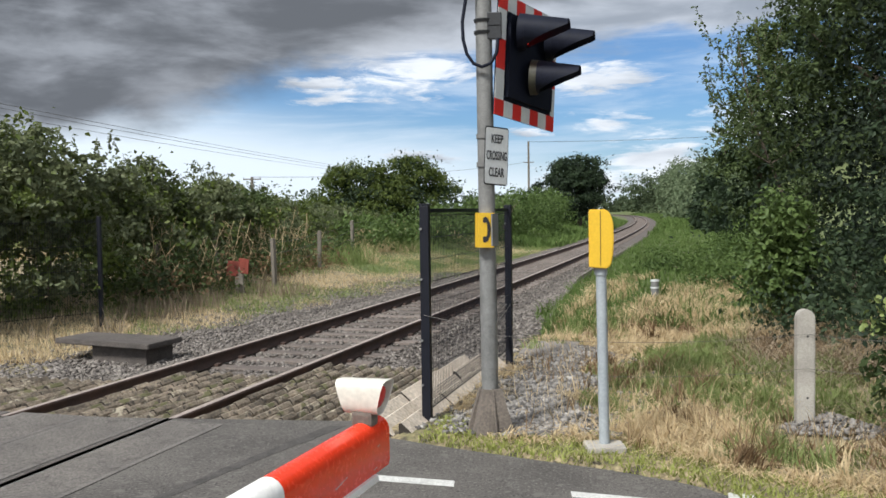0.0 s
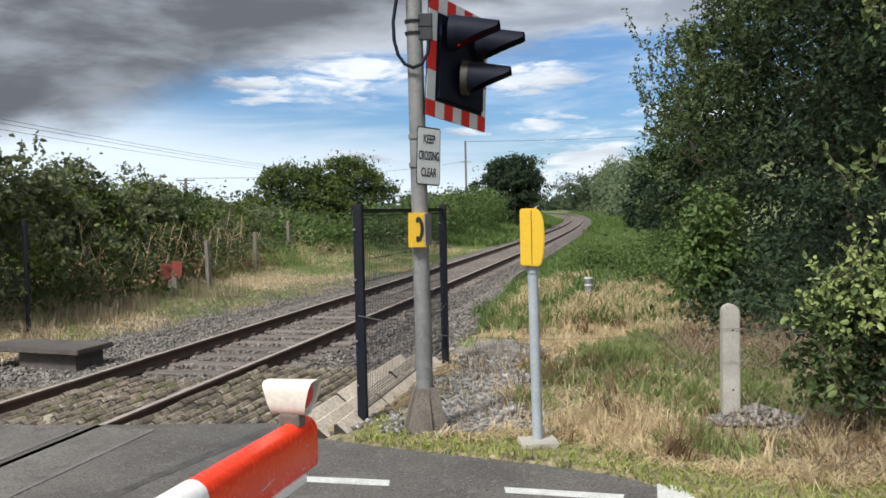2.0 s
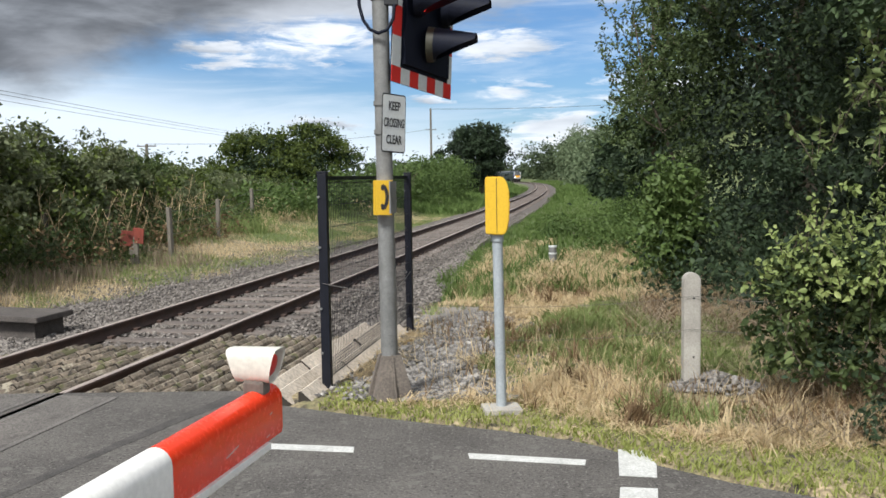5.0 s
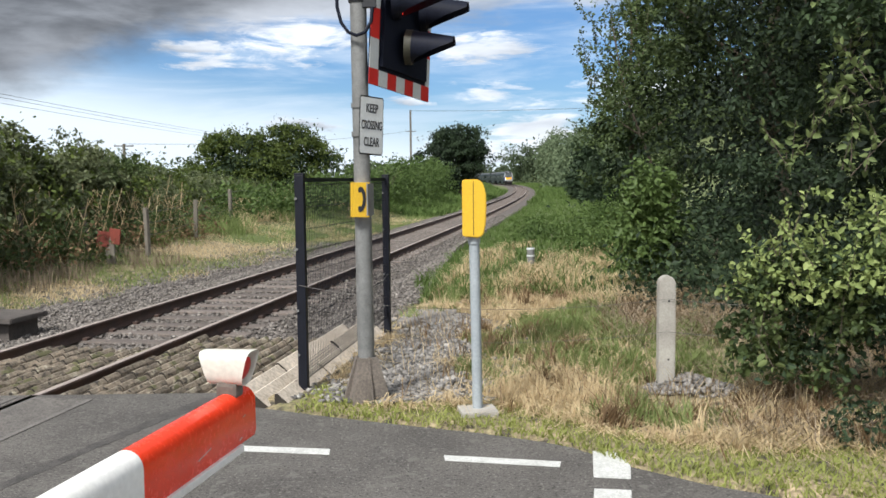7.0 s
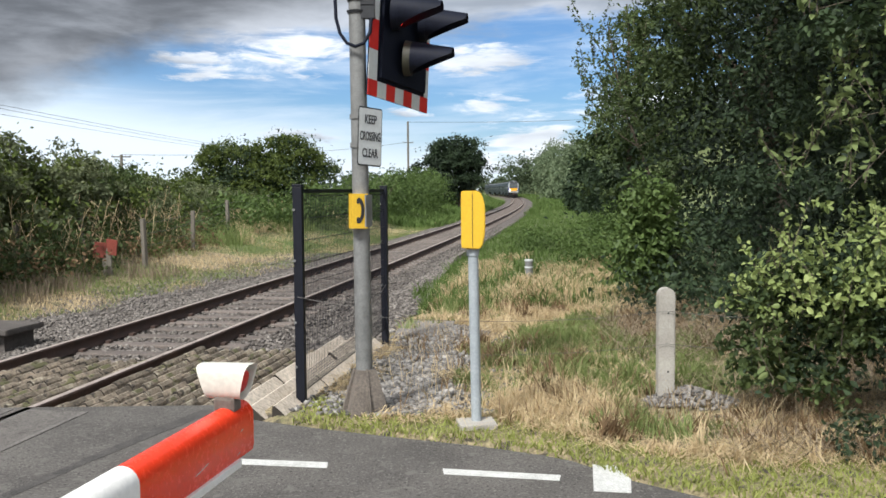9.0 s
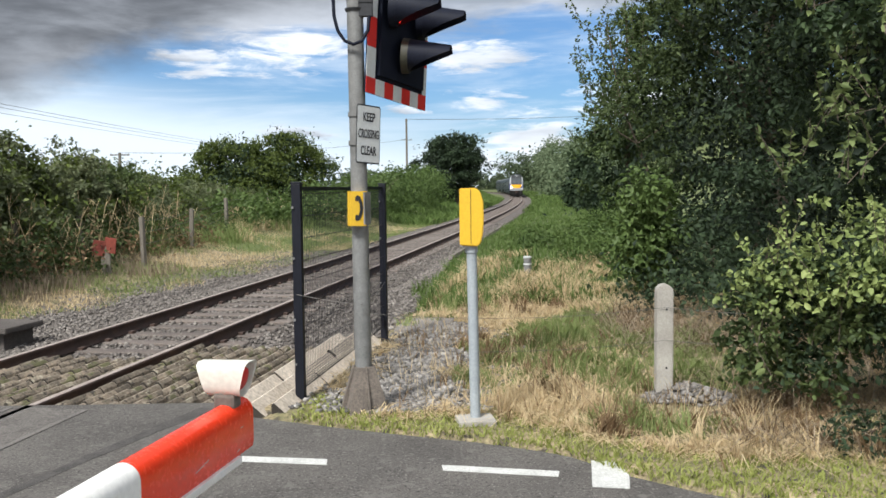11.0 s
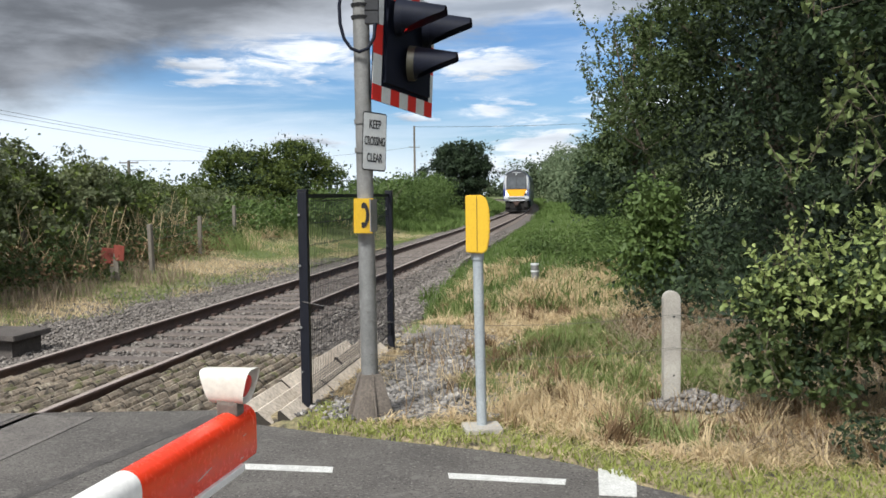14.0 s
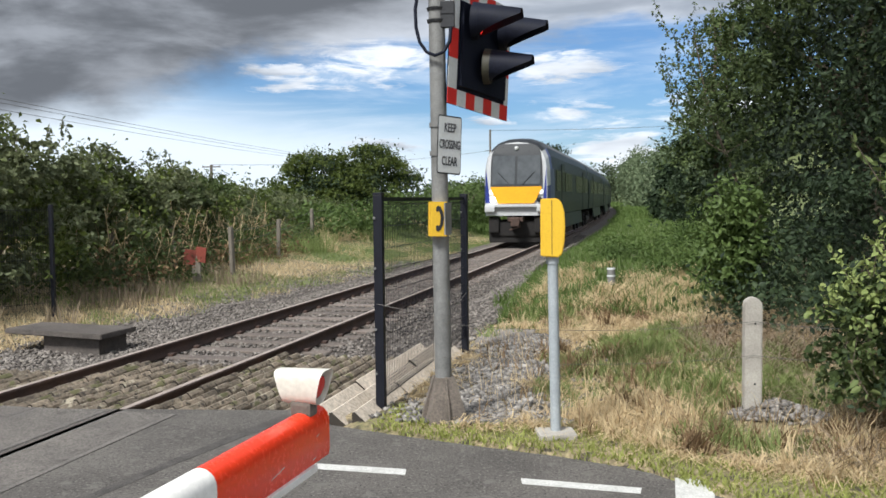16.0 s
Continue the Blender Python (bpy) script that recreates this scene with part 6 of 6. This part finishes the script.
def build_car(lead):
    car = thing("railcar", "dark grey diesel railcar with a yellow front panel" if lead else "dark grey diesel railcar trailing in the train", "train", group="cars of the train")
    h = CAR / 2
    nose = 1.5 if lead else 0.0
    loft("body_shell", [ring_at(-h + 0.25), ring_at(h - nose - 0.2)], M["train_body"], car)
    # roof skin and cant rail, a little proud
    def skin(name, ids, mat, y0, y1, out=0.006):
        bm = bmesh.new()
        for s in (-1, 1):
            pts = [BODY[i] for i in ids]
            lo = [bm.verts.new((s * (x + out), y0, z + out)) for x, z in pts]
            hi = [bm.verts.new((s * (x + out), y1, z + out)) for x, z in pts]
            for i in range(len(pts) - 1):
                bm.faces.new((lo[i], lo[i + 1], hi[i + 1], hi[i]))
        bmesh.ops.recalc_face_normals(bm, faces=bm.faces[:])
        return part(name, bm, mat, car)
    skin("roof", (0, 1, 2, 3), M["train_roof"], -h + 0.25, h - nose - 0.2)
    skin("cant_rail", (3, 4), M["train_body"], -h + 0.25, h - nose - 0.2)
    for s in (-1, 1):
        for y0, y1 in ((-h + 1.2, -h + 3.6), (-h + 5.6, -1.2), (1.2, h - 6.6), (h - 4.4, h - 2.4)):
            bm = bmesh.new()
            box(bm, (s * 1.384, (y0 + y1) / 2, 2.45), (0.02, y1 - y0, 0.82), (0, 0, 0), 0.005)
            part("side_window", bm, M["glass"], car)
        for y0 in (-h + 4.6, h - 5.5):
            bm = bmesh.new()
            box(bm, (s * 1.386, y0, 2.15), (0.024, 1.5, 2.05), (0, 0, 0), 0.02)
            door = part("door", bm, M["train_body"], car)
            bm = bmesh.new()
            for q in (-0.36, 0.36):
                box(bm, (s * 1.40, y0 + q, 2.5), (0.01, 0.5, 0.85), (0, 0, 0), 0.01)
            part("door_window", bm, M["glass"], door)
        bm = bmesh.new()
        box(bm, (s * 1.30, -0.5, 0.78), (0.06, 11.5, 0.62), (0, s * -6, 0), 0.02)
        part("skirt", bm, M["train_body"], car)
    bm = bmesh.new()
    box(bm, (0, -0.5, 0.75), (2.2, 11.0, 0.6), bevel=0.05)
    part("underframe", bm, M["under"], car)
    for yb in (-8.0, 8.0):
        bm = bmesh.new()
        for s in (-1, 1):
            box(bm, (s * 1.02, yb, 0.52), (0.14, 3.3, 0.26), bevel=0.03)
            box(bm, (s * 1.04, yb, 0.75), (0.2, 0.7, 0.3), bevel=0.03)
        box(bm, (0, yb, 0.62), (2.0, 0.5, 0.3), bevel=0.03)
        bogie = part("bogie", bm, M["under"], car)
        for yw in (-1.15, 1.15):
            bm = bmesh.new()
            rod(bm, (-0.9, yb + yw, 0.42), (0.9, yb + yw, 0.42), 0.08, n=10)
            for s in (-1, 1):
                rod(bm, (s * 0.835 - 0.06, yb + yw, 0.42), (s * 0.835 + 0.06, yb + yw, 0.42), 0.42, n=28)
            part("wheelset", bm, M["under"], bogie)
    if not lead:
        bm = bmesh.new()
        box(bm, (0, h, 2.3), (1.2, 0.6, 2.3), bevel=0.05)
        part("gangway", bm, M["under"], car)
        return car
    # cab: narrows and rakes back towards the roof
    y0 = h - nose - 0.2
    rings = [ring_at(y0), ring_at(h - 1.0, 0.995, 0.99), ring_at(h - 0.48, 0.97, 0.97), ring_at(h - 0.08, 0.90, 0.93)]
    for r in rings[1:]:
        base_y = r[0][1]
        for i, (x, y, z) in enumerate(r):
            back = 0.42 * max(0.0, (z - 2.25) / 1.85) ** 1.25 * (base_y - y0) / (h - 0.08 - y0)
            r[i] = (x, y - back, z)
    cab = loft("cab", rings, [M["train_white"], M["train_blue"], M["train_black"], M["train_body"]], car, (False, True), "pale grey cab shell with a blue flank")
    for f in cab.data.polygons:
        c = f.center
        if c.z > 3.55:
            f.material_index = 2
        elif c.z > 3.1 and c.y < h - 0.9:
            f.material_index = 3
        elif len(f.vertices) == 4 and (c.y < h - 0.5 or c.z < 2.4):
            f.material_index = 1

    def face_y(z):
        return h - 0.08 - 0.42 * max(0.0, (z - 2.25) / 1.85) ** 1.25

    def plate(name, outline, mat, proud, parent, label=""):
        """A panel that follows the raked front: outline of (across, up)."""
        bm = bmesh.new()
        lo = [bm.verts.new((x, face_y(z) + proud - 0.05, z)) for x, z in outline]
        hi = [bm.verts.new((x, face_y(z) + proud, z)) for x, z in outline]
        n = len(outline)
        bm.faces.new(lo[::-1]), bm.faces.new(hi)
        for i in range(n):
            bm.faces.new((lo[i], lo[(i + 1) % n], hi[(i + 1) % n], hi[i]))
        bmesh.ops.recalc_face_normals(bm, faces=bm.faces[:])
        return part(name, bm, mat, parent, label)

    mask = plate("front_mask", [(-1.03, 2.22), (1.03, 2.22), (1.02, 3.2), (0.98, 3.50), (-0.98, 3.50), (-1.02, 3.2)], M["train_black"], 0.012, car, "black mask round the windscreen")
    plate("dome_panel", [(-0.98, 3.50), (0.98, 3.50), (0.86, 3.70), (0.60, 3.83), (-0.60, 3.83), (-0.86, 3.70)], M["train_black"], 0.012, car, "dark panel above the windscreen")
    for s in (-1, 1):
        xs = sorted((s * 0.05, s * 0.95))
        plate("windscreen", [(xs[0], 2.30), (xs[1], 2.30), (xs[1], 3.38), (xs[0], 3.38)], M["screen_glass"], 0.020, mask, "grey reflecting windscreen pane")
        bm = bmesh.new()
        rod(bm, (s * 0.25, face_y(2.3) + 0.03, 2.28), (s * 0.72, face_y(2.75) + 0.03, 2.75), 0.012, n=6)
        part("wiper", bm, M["black"], mask)
        plate("blue_flash", sorted([(s * 1.06, 1.6), (s * 1.235, 1.6), (s * 1.235, 2.6), (s * 1.20, 2.9)], key=lambda q: math.atan2(q[1] - 2.1, q[0] - s * 1.15)), M["train_blue"], 0.006, car, "dark blue flash at the cab's corner")
        bm = bmesh.new()
        bmesh.ops.create_uvsphere(bm, u_segments=16, v_segments=10, radius=0.105, matrix=pose(s * 0.93, h - 0.06, 1.72) @ Matrix.Diagonal((1, 0.4, 1, 1)))
        part("headlight", bm, M["headlight"] if s > 0 else M["glass"], car, "lit headlight" if s > 0 else "unlit headlight", smooth=True)
        bm = bmesh.new()
        bmesh.ops.create_uvsphere(bm, u_segments=12, v_segments=8, radius=0.09, matrix=pose(s * 1.0, h - 0.1, 2.0) @ Matrix.Diagonal((1, 0.4, 1, 1)))
        part("marker_light", bm, M["dim_lamp"], car, smooth=True)
    plate("yellow_panel", [(-0.72, 1.58), (0.72, 1.58), (1.02, 2.12), (1.02, 2.21), (-1.02, 2.21), (-1.02, 2.12)], M["train_yellow"], 0.022, car, "orange-yellow front warning panel")
    bm = bmesh.new()
    for s in (-1, 1):
        box(bm, (s * 1.04, h - 0.12, 1.38), (0.42, 0.45, 0.24), bevel=0.05)
    box(bm, (0, h - 0.12, 1.49), (2.5, 0.42, 0.11), bevel=0.03)
    part("bumper_valance", bm, M["train_white"], car, "white valance below the yellow panel")
    for s in (-1, 1):
        bm = bmesh.new()
        box(bm, (s * 0.92, h - 0.42, 0.78), (0.42, 0.5, 0.62), bevel=0.06)
        part("lifeguard_fairing", bm, M["under"], car)
    bm = bmesh.new()
    box(bm, (0, h - 0.05, 0.98), (0.62, 0.5, 0.16), bevel=0.03)
    box(bm, (0, h + 0.12, 0.88), (0.36, 0.35, 0.34), bevel=0.05)
    rod(bm, (-0.2, h + 0.1, 0.72), (0.25, h + 0.16, 0.58), 0.03, n=8)
    part("coupler", bm, M["rail_side"], car, "dark grimy automatic coupler")
    bm = bmesh.new()
    box(bm, (0, h - 0.6, 0.62), (1.9, 0.6, 0.6), bevel=0.08)
    box(bm, (0, h - 0.5, 0.30), (2.3, 0.25, 0.42), bevel=0.04)
    part("front_underframe", bm, M["under"], car)
    bm = bmesh.new()
    bmesh.ops.create_uvsphere(bm, u_segments=12, v_segments=8, radius=0.08, matrix=pose(0, face_y(3.66) + 0.03, 3.66))
    part("top_marker_light", bm, M["sign_white"], car, smooth=True)
    return car


SPEED, FRONT_AT_END = 29.0, 37.3


def motions():
    """The train comes along the line towards the crossing at an even speed."""
    front_end = length_at(FRONT_AT_END)
    lead = build_car(True)
    cars = [lead, build_car(False)]
    cars += [copy_thing(cars[1], Matrix()) for _ in range(4)]
    for i, car in enumerate(cars):
        rows = []
        for k in range(33):
            t = k * 0.5
            mid = front_end + SPEED * (16.0 - t) + CAR / 2 + i * (CAR + 0.5)
            ax, ay, _, _ = on_track(min(mid - 8.0, TRACK_S[-1] - 1.0))
            bx, by, _, _ = on_track(min(mid + 8.0, TRACK_S[-1] - 0.5))
            heading = math.degrees(math.atan2(ay - by, ax - bx)) - 90
            rows.append((t, pose((ax + bx) / 2, (ay + by) / 2, 0.0, 0, 0, heading)))
        walk(car, rows)
        car.scale = (WIDE, 1.0, HIGH)


build_left_side()
build_poles()
build_planting()
build_grass()
motions()
